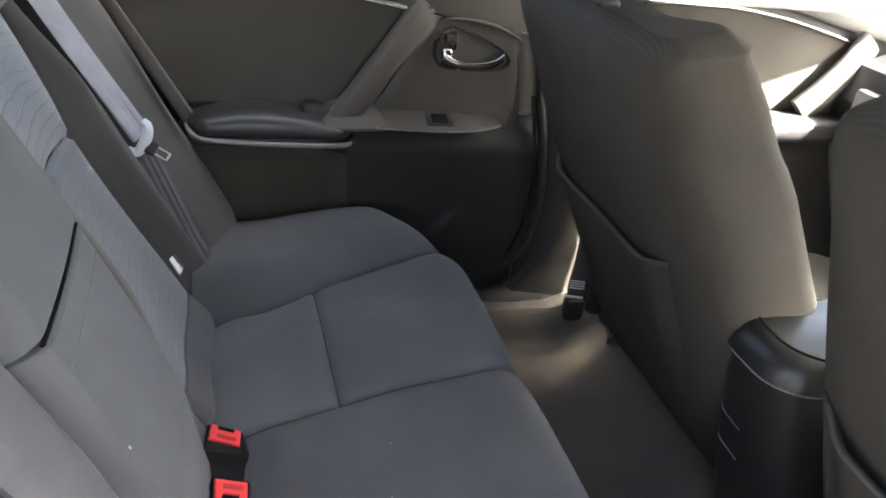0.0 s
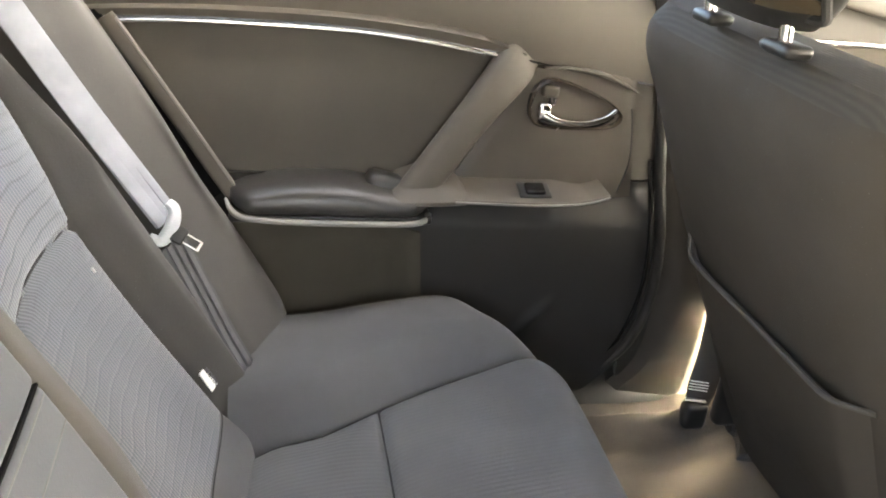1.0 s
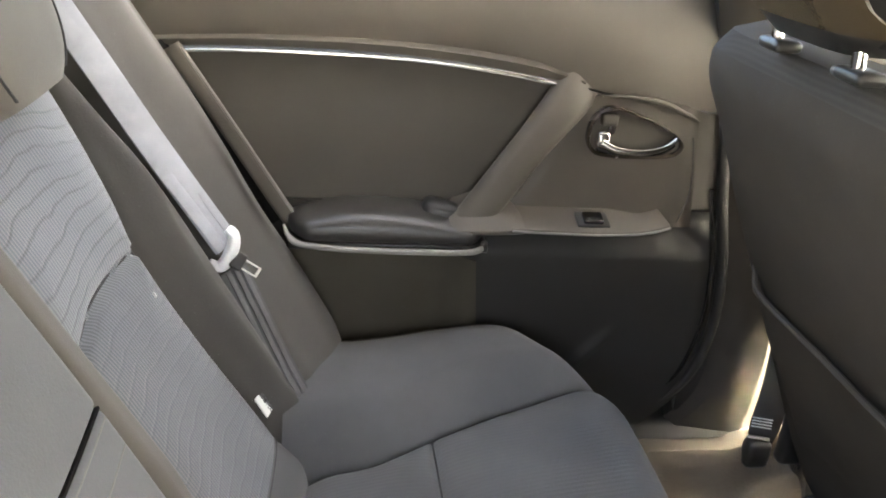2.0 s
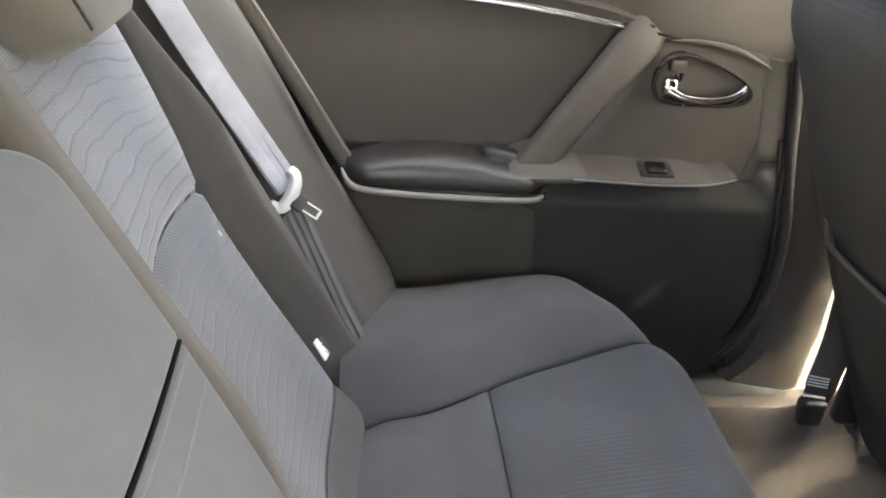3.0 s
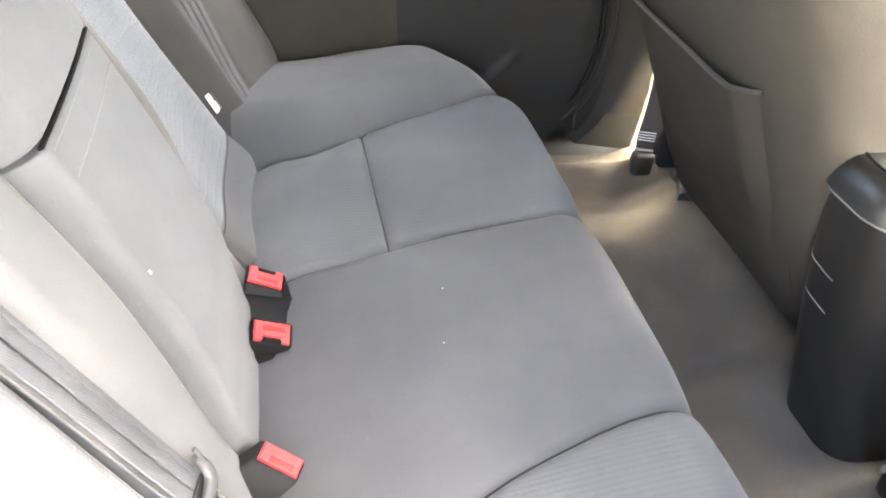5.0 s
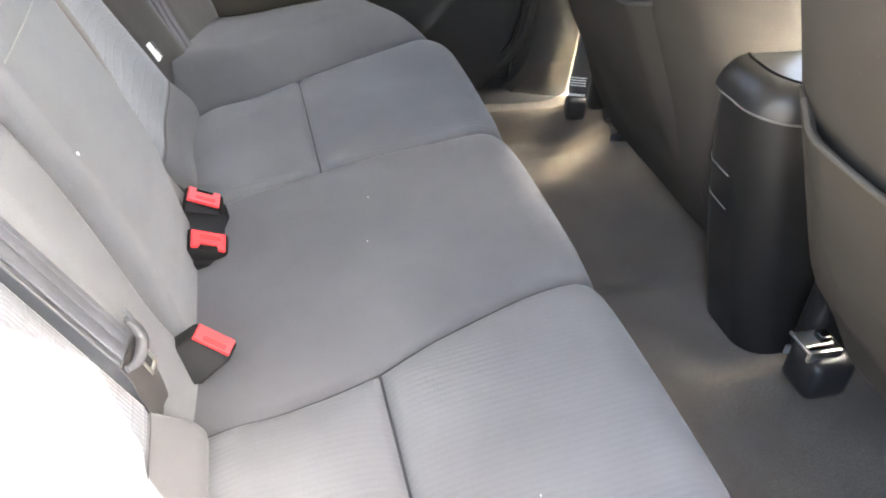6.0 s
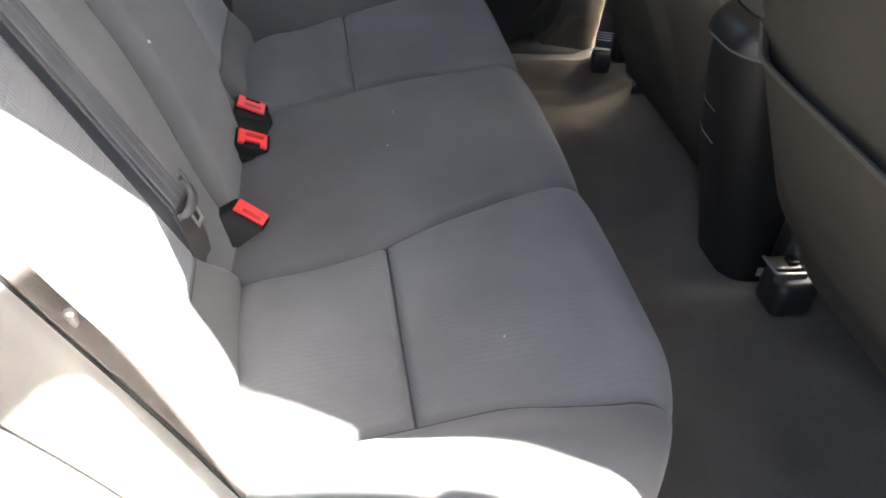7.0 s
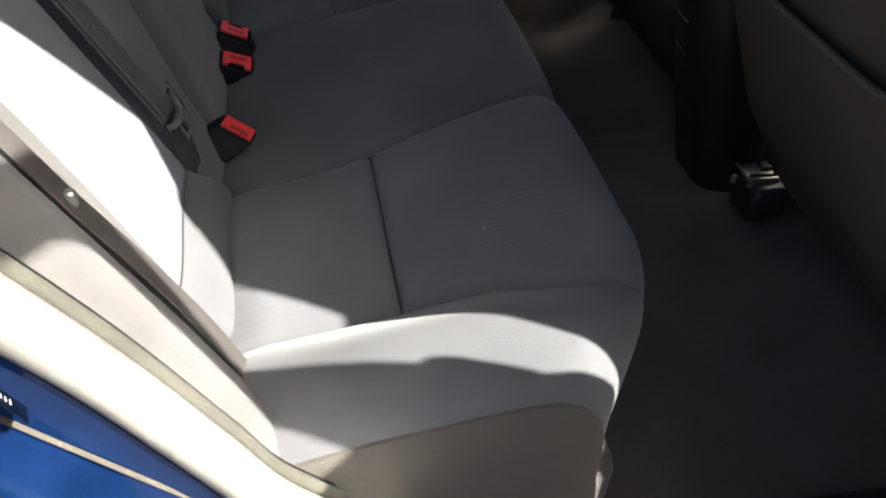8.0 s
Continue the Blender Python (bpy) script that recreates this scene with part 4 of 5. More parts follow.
part("lever_scoop", sweep(scoop, strip(0.013, 0.010, 0.004), up=(0, -1, 0)), GLOSS, handle, "glossy dark scoop under the lever")
part("lever_pivot", box((0.022, 0.022, 0.026), (0.527, 0.734, 0.634), 0.007), CHROME, handle, "chrome door lever")
part("lock_knob", box((0.026, 0.016, 0.020), (0.533, 0.733, 0.664), 0.006), PILLAR, handle, "brown lock knob")
part("lock_stem", box((0.012, 0.012, 0.02), (0.540, 0.738, 0.650), 0.004), GLOSS, handle)

# rim seal round the door's front lower corner
line = bez([(0.702, 0.716, 0.69), (0.722, 0.708, 0.56), (0.750, 0.704, 0.42), (0.752, 0.704, 0.31), (0.725, 0.706, 0.225), (0.665, 0.712, 0.175), (0.56, 0.718, 0.15)], 14)
part("door_seal", sweep(line, disc(0.009, 10), up=(0, -1, 0)), DOOR_BLACK, door)
part("door_seal", sweep([p + Vector((-0.020, -0.002, 0.010)) for p in line[14:-8]], disc(0.004, 8), up=(0, -1, 0)), GLOSS, door)
part("glass", sheet(lambda x, z: Vector((x, 0.775 - 0.58 * (z - 0.86), z)), span(-0.30, 0.76, 6), span(0.86, 1.12, 4), (0, 0.004, 0)), GLASS, door, "clear window glass").visible_shadow = False


# ---------------------------------------------------------------- pillars, sill, floor
def mirror_pair(builder):
    for sgn in (1, -1):
        builder(sgn)


def b_pillar(sgn):
    p = thing("trim_b_pillar", "taupe plastic centre pillar trim", "pillar trim", kind="structure")
    rings = []
    ahead = 0.0 if sgn > 0 else 1.0
    for z, x0, x1, y in ((0.12, 0.72, 1.02, 0.715), (0.20, 0.775, 0.96, 0.712), (0.34, 0.780, 0.92, 0.712), (0.55, 0.742, 0.90, 0.716), (0.75, 0.695, 0.87, 0.718), (0.90, 0.655, 0.85, 0.705), (1.05, 0.62, 0.80, 0.655), (1.17, 0.59, 0.77, 0.59)):
        x0 += ahead * 0.085 * smooth01((z - 0.5) / 0.5)
        x1 += ahead * 0.10 * smooth01((z - 0.5) / 0.5)
        outer = 0.060 - (0.032 * smooth01((z - 0.85) / 0.15) if sgn < 0 else 0.0)
        rings.append([(x0, sgn * (y + outer), z), (x0 - 0.008, sgn * (y + 0.02), z), (x0 + 0.012, sgn * y, z), ((x0 + x1) / 2, sgn * (y - 0.012), z), (x1 - 0.012, sgn * y, z), (x1, sgn * (y + outer), z)])
    columns = [bez(column, 8) for column in zip(*rings)]
    part("pillar_cover", loft([list(ring) for ring in zip(*columns)]), PILLAR, p)


def sill(sgn):
    p = thing("trim_sill", "grey plastic door sill trim along the carpet", "sill trim", kind="structure")
    line = bez([(0.13, sgn * 0.725, 0.20), (0.25, sgn * 0.740, 0.140), (0.45, sgn * 0.756, 0.112), (0.70, sgn * 0.758, 0.106), (1.10, sgn * 0.758, 0.110), (1.9, sgn * 0.752, 0.12)], 10)
    line = [p + Vector((0, 0.032, 0.022)) for p in line] if sgn < 0 else line
    part("sill_cover", sweep(line, [(-0.055, -0.10), (0.055, -0.10), (0.060, 0.005), (0.045, 0.022), (0.015, 0.030), (-0.015, 0.030), (-0.045, 0.022), (-0.060, 0.005)]), BLACK if sgn > 0 else BLACK, p)


mirror_pair(b_pillar)
mirror_pair(sill)


def floor_height(x, y):
    z = 0.030
    z += 0.035 * (1 - smooth01((abs(y - 0.01) - 0.09) / 0.08))
    z += 0.055 * smooth01((x - 0.80) / 0.16) * smooth01((abs(y - 0.01) - 0.06) / 0.1)
    z += 0.070 * smooth01((abs(y) - 0.637) / 0.028) + 0.012 * smooth01((abs(y) - 0.60) / 0.04)
    z += 0.003 * noise.noise(Vector((x * 14, y * 14, 0)))
    return z


floor_ob = part("floor", sheet(lambda x, y: Vector((x, y, floor_height(x, y))), span(-0.1, 2.05, 150), span(-0.715, 0.715, 180), (0, 0, -0.05)), CARPET)
tagged(floor_ob, "dark grey-brown loop carpet on the car floor", "carpet", kind="structure")

# ---------------------------------------------------------------- front seats
def front_seat(cy, rise=0.0, taper=0.0, mouth_z=0.508, low=(0.165, 0.845, 0.250)):
    s = thing("front_seat", "charcoal cloth front seat with piped rear map pocket", "car seat", "front seats")
    # backrest: sections up along a leaning spine
    spine = [low[:2], (0.25 + 0.5 * (low[0] - 0.165), 0.800), (0.33, 0.766), (0.45, 0.710), (0.60, 0.636), (0.72, 0.580), (0.778, 0.552), (0.812, 0.548), (0.836, 0.563)]
    spine = [(z + rise * smooth01((z - 0.4) / 0.4), x) for z, x in spine]
    half = [low[2], 0.264, 0.277, 0.283, 0.275, 0.268, 0.266, 0.257, 0.222]
    deep = [0.050, 0.075, 0.085, 0.088, 0.082, 0.076, 0.068, 0.056, 0.026]
    half = [h - taper * smooth01(i / 5) for i, h in enumerate(half)]
    rings = []
    pts = bez([(x + 0.02, 0, z) for z, x in spine], 5)
    n = len(pts) - 1
    for i, p in enumerate(pts):
        f = i / n * (len(half) - 1)
        k = min(int(f), len(half) - 2)
        t = f - k
        h = half[k] * (1 - t) + half[k + 1] * t
        d = deep[k] * (1 - t) + deep[k + 1] * t
        ring = []
        for j in range(40):
            a = 2 * math.pi * j / 40
            ca, sa = math.cos(a), math.sin(a)
            yy = h * math.copysign(abs(sa) ** 0.55, sa)
            xx = d * math.copysign(abs(ca) ** 0.75, ca)
            if yy * cy < 0 < cy:
                yy *= 1 - 0.10 * smooth01((p.z - 0.63) / 0.06) * (1 - smooth01((p.z - 0.79) / 0.045))
            if ca > 0:
                xx += 0.045 * smooth01((abs(yy) - 0.13) / 0.09)
            else:
                xx += 0.012 * (1 - (yy / h) ** 2)
            ring.append((p.x + d * 0.9 + xx, cy + yy, p.z + 0.25 * xx))
        rings.append(ring)
    cut = [i for i, p in enumerate(pts) if p.z > 0.812 + rise][0]
    part("backrest", loft(rings[:cut + 1]), CLOTH_REAR, s)
    part("top_panel", loft(rings[cut:]), CLOTH_TOP, s, "ribbed cloth over the top of the backrest")

    def rear(y, z):
        """Rear face of the backrest at that height."""
        for (z0, x0), (z1, x1) in zip(spine, spine[1:]):
            if z <= z1:
                k = (z - z0) / (z1 - z0)
                return x0 + (x1 - x0) * k + 0.020 - 0.008 + 0.012 * (1 - ((y - cy) / 0.25) ** 2)
        return spine[-1][1]

    # map pocket sewn in at the sides, with a piped mouth
    def mouth(y):
        u = (y - cy) / 0.20
        return mouth_z + 0.022 * abs(u) ** 4

    def pocket(a, b):
        y = cy - 0.215 + 0.43 * a
        z = low[0] + 0.06 + (mouth(y) - low[0] - 0.06) * b
        e = min(a, 1 - a) * 0.43
        proud = smooth01(e / 0.07)
        return Vector((rear(y, z) + 0.010 * (1 - proud) - 0.016 * proud * smooth01(b * 1.6) - 0.006 * b * proud, y, z))

    pouch = part("map_pocket", sheet(pocket, span(0, 1, 60), span(0, 1, 26), (0.006, 0, 0)), CLOTH_REAR, s, "stretched cloth map pocket")
    line = [pocket((y - cy + 0.215) / 0.43, 1.0) + Vector((-0.002, 0, 0)) for y in span(cy - 0.200, cy + 0.200, 40)]
    part("pocket_piping", sweep(line, disc(0.0034, 8)), VINYL, pouch, "pale pocket piping")
    # cushion, base and runners
    rings = []
    for x, h, t in ((0.90, 0.18, 0.03), (0.92, 0.210, 0.06), (1.00, 0.225, 0.075), (1.15, 0.235, 0.085), (1.29, 0.23, 0.075), (1.33, 0.20, 0.03)):
        rings.append([(x, cy + h * math.copysign(abs(math.cos(2 * math.pi * j / 28)) ** 0.6, math.cos(2 * math.pi * j / 28)), 0.235 + (x - 0.8) * 0.08 + t * math.sin(2 * math.pi * j / 28)) for j in range(28)])
    part("seat_cushion", loft(rings), CLOTH_REAR, s)
    # recliner blocks added to cut the sun coming past the seats
    for sd in (-1, 1):
        if cy * sd > 0:
            part("recliner_blocker", box((0.152, 0.030, 0.46), (0.936, cy + sd * 0.275, 0.370), 0.012), BLACK, s, "black plastic recliner block added to cut the sun")
        else:
            part("recliner_blocker", box((0.16, 0.045, 0.35), (0.965, cy + sd * 0.285, 0.290), 0.018), BLACK, s, "black plastic recliner block added to cut the sun")
        part("side_cover", box((0.275, 0.025, 0.155), (1.183, cy + sd * 0.263, 0.2275), 0.010) if cy * sd > 0 else box((0.36, 0.022, 0.09), (1.14, cy + sd * 0.238, 0.215), 0.010), BLACK, s, "black plastic side cover")
    part("seat_frame", box((0.36, 0.36, 0.05), (1.14, cy, 0.19), 0.01), BLACK, s)
    for dy in (-0.205, 0.205):
        part("runner", box((0.46, 0.040, 0.030), (1.24, cy + dy, 0.135), 0.004), STEEL, s, "zinc-plated runner")
        part("runner_foot", box((0.06, 0.050, 0.060), (1.03, cy + dy, 0.110), 0.012), BLACK, s, "black plastic runner end cover")
    # headrest
    rings = []
    for k in span(0, 1, 15):
        f = math.sin(math.pi * (0.07 + 0.86 * k)) ** 0.4
        z = 0.857 + rise + 0.19 * k
        x = 0.585 - 0.06 * k
        rings.append([(x + 0.052 * f * math.copysign(abs(math.sin(2 * math.pi * j / 26)) ** 0.7, math.sin(2 * math.pi * j / 26)), cy + 0.135 * f * math.copysign(abs(math.cos(2 * math.pi * j / 26)) ** 0.55, math.cos(2 * math.pi * j / 26)), z) for j in range(26)])
    head = part("headrest", loft(rings), BLACK, s, "dark headrest on chrome posts")

    def head_rear(y, k):
        f = math.sin(math.pi * (0.07 + 0.86 * k)) ** 0.4
        u = min(1.0, abs(y) / (0.135 * f))
        return Vector((0.585 - 0.06 * k - 0.052 * f * (1 - u ** 3.6) ** 0.35 - 0.003, cy + y, 0.857 + rise + 0.19 * k))

    part("glossy_panel", sheet(head_rear, span(-0.112, 0.112, 30), span(0.10, 0.90, 20), (0.004, 0, 0)), SCREEN, head, "glossy brown panel set in the headrest")
    rim_line = [head_rear(a, b) for a, b in round_rect(-0.116, 0.116, 0.075, 0.92, 0.02)]
    part("panel_rim", sweep(rim_line, disc(0.0045, 8), up=(-1, 0, 0), loop=True), RUBBER, head, "black rim round the panel")
    for dy in (-0.072, 0.070):
        part("headrest_post", sweep([(0.5738, cy + dy, 0.838 + rise), (0.566, cy + dy, 0.90 + rise)], disc(0.0065, 12), up=(0, 1, 0)), CHROME, head, "chrome post")
        part("post_collar", box((0.030, 0.044, 0.013), (0.577, cy + dy, 0.841 + rise), 0.006), BLACK, s, "black post collar")
        if dy < 0:
            part("collar_button", box((0.016, 0.018, 0.009), (0.577, cy + dy + 0.027, 0.839 + rise), 0.004), TRIM, s, "pale collar button")
    return s


front_seat(0.325)
front_seat(-0.398, 0.04, 0.03, 0.530, (0.232, 0.820, 0.205))


# runner end fittings seen from behind
def runner_latch(at, flip):
    r = thing("runner_fitting", "zinc-plated seat runner fitting with black cover on the carpet", "seat fitting", "seat runner fittings")
    x, y, z = at
    part("cover", box((0.070, 0.066, 0.066), (x + 0.016, y - 0.014, z - 0.049), 0.016), BLACK, r)
    part("bracket", box((0.046, 0.030, 0.005), (x + 0.002, y, z - 0.008), 0.002), STEEL, r)
    part("bracket_lip", box((0.050, 0.006, 0.018), (x + 0.004, y - 0.026, z - 0.014), 0.002), STEEL, r)
    part("bracket_bar", box((0.005, 0.044, 0.005), (x - 0.020, y - 0.004, z - 0.008), 0.0015), STEEL, r)
    part("stud", sweep([(x + 0.024, y + flip * 0.034, z - 0.012), (x + 0.024, y + flip * 0.034, z + 0.008)], disc(0.0042, 10), up=(0, 1, 0)), STEEL, r)
    part("keeper", box((0.016, 0.018, 0.010), (x + 0.012, y - flip * 0.004, z - 0.001), 0.002), GLOSS, r)
    part("tab", box((0.008, 0.004, 0.014), (x - 0.022, y + 0.010, z - 0.032), 0.001), TRIM, r, "small pale tab")


runner_latch((0.877, -0.142, 0.178), 1)

# front belt anchor by the pillar foot
anchor = thing("belt_anchor", "black front belt strap running to a bolted anchor by the pillar", "seat belt")
STRAP_F = (-0.30, -0.94, 0.12)
strap = bez([(0.866, 0.658, 0.125), (0.868, 0.659, 0.172), (0.874, 0.664, 0.25), (0.872, 0.676, 0.37), (0.862, 0.700, 0.55)], 12)
# webbing drawn wider to take in the shade beside it
belt = part("webbing", sweep(strap, strip(0.050, 0.0024, 0.001), up=STRAP_F, scale=lambda k: 0.76 + 0.24 * smooth01(k / 0.25)), WEB_DARK, anchor)
for k in range(4):
    part("stitching", box((0.033, 0.0022, 0.0014), (0.8605, 0.6575 + 0.0004 * k, 0.166 + 0.0055 * k), 0.0005, Euler((0, 0, radians(-17))).to_matrix()), WHITE, belt, "pale stitching rows")
part("anchor_plate", box((0.036, 0.007, 0.004), (0.860, 0.655, 0.146), 0.0015, Euler((0, 0, radians(-17))).to_matrix()), STEEL, anchor, "steel anchor loop")
part("anchor_cover", box((0.044, 0.032, 0.052), (0.862, 0.656, 0.116), 0.010), BLACK, anchor)

# reflector by the pillar foot, added to throw sun onto the carpet
bounce_plate = thing("trim_bounce_plate", "satin steel plate added to bounce sun onto the carpet", "sill plate", kind="structure")
part("plate", box((0.245, 0.004, 0.20), (1.0, 0.703, 0.250), 0.0015), REFLECTOR, bounce_plate)

runner_cover = thing("runner_cover", "worn black cover over the seat runner end on the carpet", "seat fitting")
hump = bez([(0.918, 0.690, 0.118), (0.940, 0.655, 0.118), (0.950, 0.610, 0.112), (0.930, 0.560, 0.096)], 8)
part("cover", sweep([p + Vector((0, 0, 0.010 * noise.noise(p * 30))) for p in hump], [(-0.020, -0.060), (0.020, -0.060), (0.021, 0.004), (0.010, 0.016), (-0.006, 0.017), (-0.016, 0.006)]), RUNNER, runner_cover)

# ---------------------------------------------------------------- centre console between the front seats
console = thing("centre_console", "black plastic centre console with padded lid", "console")


def console_rear(z):
    return smooth_table([(0.03, 0.866), (0.10, 0.850), (0.20, 0.822), (0.30, 0.797), (0.40, 0.778), (0.46, 0.772)], z)


def console_ring(z):
    xr = console_rear(z)
    h = 0.076 - 0.004 * z / 0.4
    corner = [(xr + 0.046 * (1 - math.sin(a)), h - 0.046 * (1 - math.cos(a))) for a in span(0, math.pi / 2, 9)]
    rear = [(p - 0.006 * (1 - (q / h) ** 2), q) for p, q in corner]
    ring = [(p, -q) for p, q in rear] + [(p, q) for p, q in rear[::-1]] + [(1.40, h), (1.40, -h)]
    return [(p, 0.010 + q, z) for p, q in ring]


part("console_body", loft([console_ring(z) for z in span(0.03, 0.447, 24)]), CONSOLE, console)


def lid_ring(z, inset, back_by):
    o = round_rect(0.757 + inset + back_by, 1.10 - inset, -0.083 + inset, 0.083 - inset, 0.062 - 0.3 * inset, 10)
    return [(a, 0.011 + b, z) for a, b in o]


LID = [(0.449, 0.004, 0.0), (0.452, 0.0, 0.0), (0.460, 0.0, 0.001), (0.472, 0.001, 0.003), (0.484, 0.003, 0.008), (0.491, 0.007, 0.013), (0.494, 0.012, 0.018)]
lid = part("console_lid", loft([lid_ring(*r) for r in LID]), LEATHERETTE, console, "padded black armrest lid")
line = [Vector((a, b, 0.4488)) for a, b, z in lid_ring(0.449, 0.003, 0.0)]
part("lid_joint", sweep(line, disc(0.0016, 6), loop=True), TRIM, lid, "pale lid joint")
crest = [Vector((a, b, 0.4935)) for a, b, z in lid_ring(0.494, 0.012, 0.018)]
part("lid_seam", sweep(crest, disc(0.0022, 6), loop=True), HOLE, lid, "dark seam round the lid top")


def console_skin(y, z):
    """Rear face of the console body, a hair proud."""
    h = 0.076 - 0.004 * z / 0.4
    x = console_rear(z)
    q = abs(y)
    if q > h - 0.046:
        x += 0.046 - math.sqrt(max(0.0, 0.046 ** 2 - (q - h + 0.046) ** 2))
    return Vector((x - 0.006 * (1 - (y / h) ** 2) - 0.0004, 0.010 + y, z))


for y0, z0, y1, z1 in ((0.062, 0.345, -0.010, 0.343), (0.044, 0.293, -0.010, 0.290)):
    part("panel_joint", sweep([console_skin(y0 + (y1 - y0) * k, z0 + (z1 - z0) * k) for k in span(0, 1, 10)], disc(0.0010, 6)), TRIM, console, "pale panel joint")

# ---------------------------------------------------------------- car shell
def slab(name, corners, thick, mat, label, category):
    """A wall piece from four corners, thickened along its normal."""
    c = [Vector(p) for p in corners]
    nrm = (c[1] - c[0]).cross(c[3] - c[0]).normalized() * thick

    def at(a, b):
        return (c[0].lerp(c[1], a)).lerp(c[3].lerp(c[2], a), b)

    ob = part(name, sheet(at, span(0, 1, 6), span(0, 1, 6), nrm), mat)
    return tagged(ob, label, category, kind="structure")


def roof_at(x, y):
    return Vector((x, y, 1.19 - 0.05 * (y / 0.6) ** 2 - 0.10 * max(0, x - 1.0) ** 2 - 0.10 * max(0, -0.3 - x) ** 2))


tagged(part("ceiling", sheet(roof_at, span(-0.75, 1.50, 44), span(-0.55, 0.55, 24), (0, 0, 0.04)), HEADLINER), "light grey felt headliner under the roof", "headliner", kind="structure")
for sgn in (1, -1):
    line = bez([(-0.80, sgn * 0.555, 1.06), (-0.4, sgn * 0.555, 1.125), (0.2, sgn * 0.555, 1.145), (0.8, sgn * 0.558, 1.14), (1.30, sgn * 0.58, 1.12), (1.55, sgn * 0.60, 1.09), (2.08, sgn * 0.70, 0.74)], 8)
    rail = thing("trim_roof_rail", "grey roof rail above the door openings", "roof rail", kind="structure")
    # near rail, out of view, is deepened to shade the backrest
    deep = 0.05 if sgn > 0 else 0.149
    part("rail_cover", sweep([p - Vector((0, 0, (deep - 0.05) * 0.75)) for p in line], strip(0.075, deep, 0.018)), HEADLINER, rail)

# body side behind the rear doors and parcel shelf
shelf = slab("trim_parcel_shelf", ((-0.225, -0.66, 0.765), (-0.225, 0.66, 0.765), (-0.75, 0.66, 0.80), (-0.75, -0.66, 0.80)), -0.03, CARPET, "dark felt parcel shelf behind the rear seat", "parcel shelf")
slab("wall_boot", ((-0.14, -0.70, 0.0), (-0.14, 0.70, 0.0), (-0.28, 0.70, 0.76), (-0.28, -0.70, 0.76)), -0.03, BLACK, "black bulkhead behind the rear seat", "bulkhead")
for sgn in (1, -1):
    slab("wall_quarter", ((-0.85, sgn * 0.79, 0.0), (-0.12, sgn * 0.79, 0.0), (-0.14, sgn * 0.79, 0.86), (-0.85, sgn * 0.79, 0.88)), -0.03 * sgn, PILLAR, "taupe trim of the rear quarter", "side trim")
    slab("wall_c_pillar", ((-0.85, sgn * 0.78, 0.86), (-0.36, sgn * 0.78, 0.86), (-0.42, sgn * 0.62, 1.12), (-0.75, sgn * 0.62, 1.08)), -0.03 * sgn, HEADLINER, "light grey rear pillar trim", "pillar trim")
slab("wall_far_sill", ((-0.2, 0.80, -0.05), (2.1, 0.80, -0.05), (2.1, 0.80, 0.5), (-0.2, 0.80, 0.5)), 0.03, BLACK, "black inner sill skin below the far doors", "body panel")
slab("window_1", ((-0.95, -0.50, 0.88), (-0.95, 0.50, 0.88), (-0.75, 0.46, 1.10), (-0.75, -0.46, 1.10)), 0.004, GLASS, "curved rear window glass", "rear window").visible_shadow = False

slab("wall_tail", ((-0.96, -0.80, 0.0), (-0.96, 0.80, 0.0), (-0.96, 0.80, 0.88), (-0.96, -0.80, 0.88)), 0.03, BLACK, "black tail panel behind the parcel shelf", "bulkhead")
slab("wall_roof_tail", ((-0.78, -0.60, 1.09), (-0.78, 0.60, 1.09), (-0.60, 0.60, 1.20), (-0.60, -0.60, 1.20)), 0.03, HEADLINER, "grey roof edge above the rear window", "headliner")
for sgn in (1, -1):
    slab("wall_tail_pillar", ((-0.96, sgn * 0.50, 0.86), (-0.96, sgn * 0.80, 0.86), (-0.74, sgn * 0.64, 1.12), (-0.74, sgn * 0.45, 1.12)), 0.03, HEADLINER, "grey rear pillar beside the rear window", "pillar trim")

# panels across the upper windscreen corners, added to hold back the sun
for sgn in (1, -1):
    slab("trim_corner_blocker", ((1.48, sgn * 0.40, 1.130), (1.48, sgn * 0.60, 1.130), (1.70, sgn * 0.62, 0.985), (1.68, sgn * 0.58, 0.995)), 0.012, HEADLINER, "grey panel added in the windscreen corner to block sun", "pillar trim")

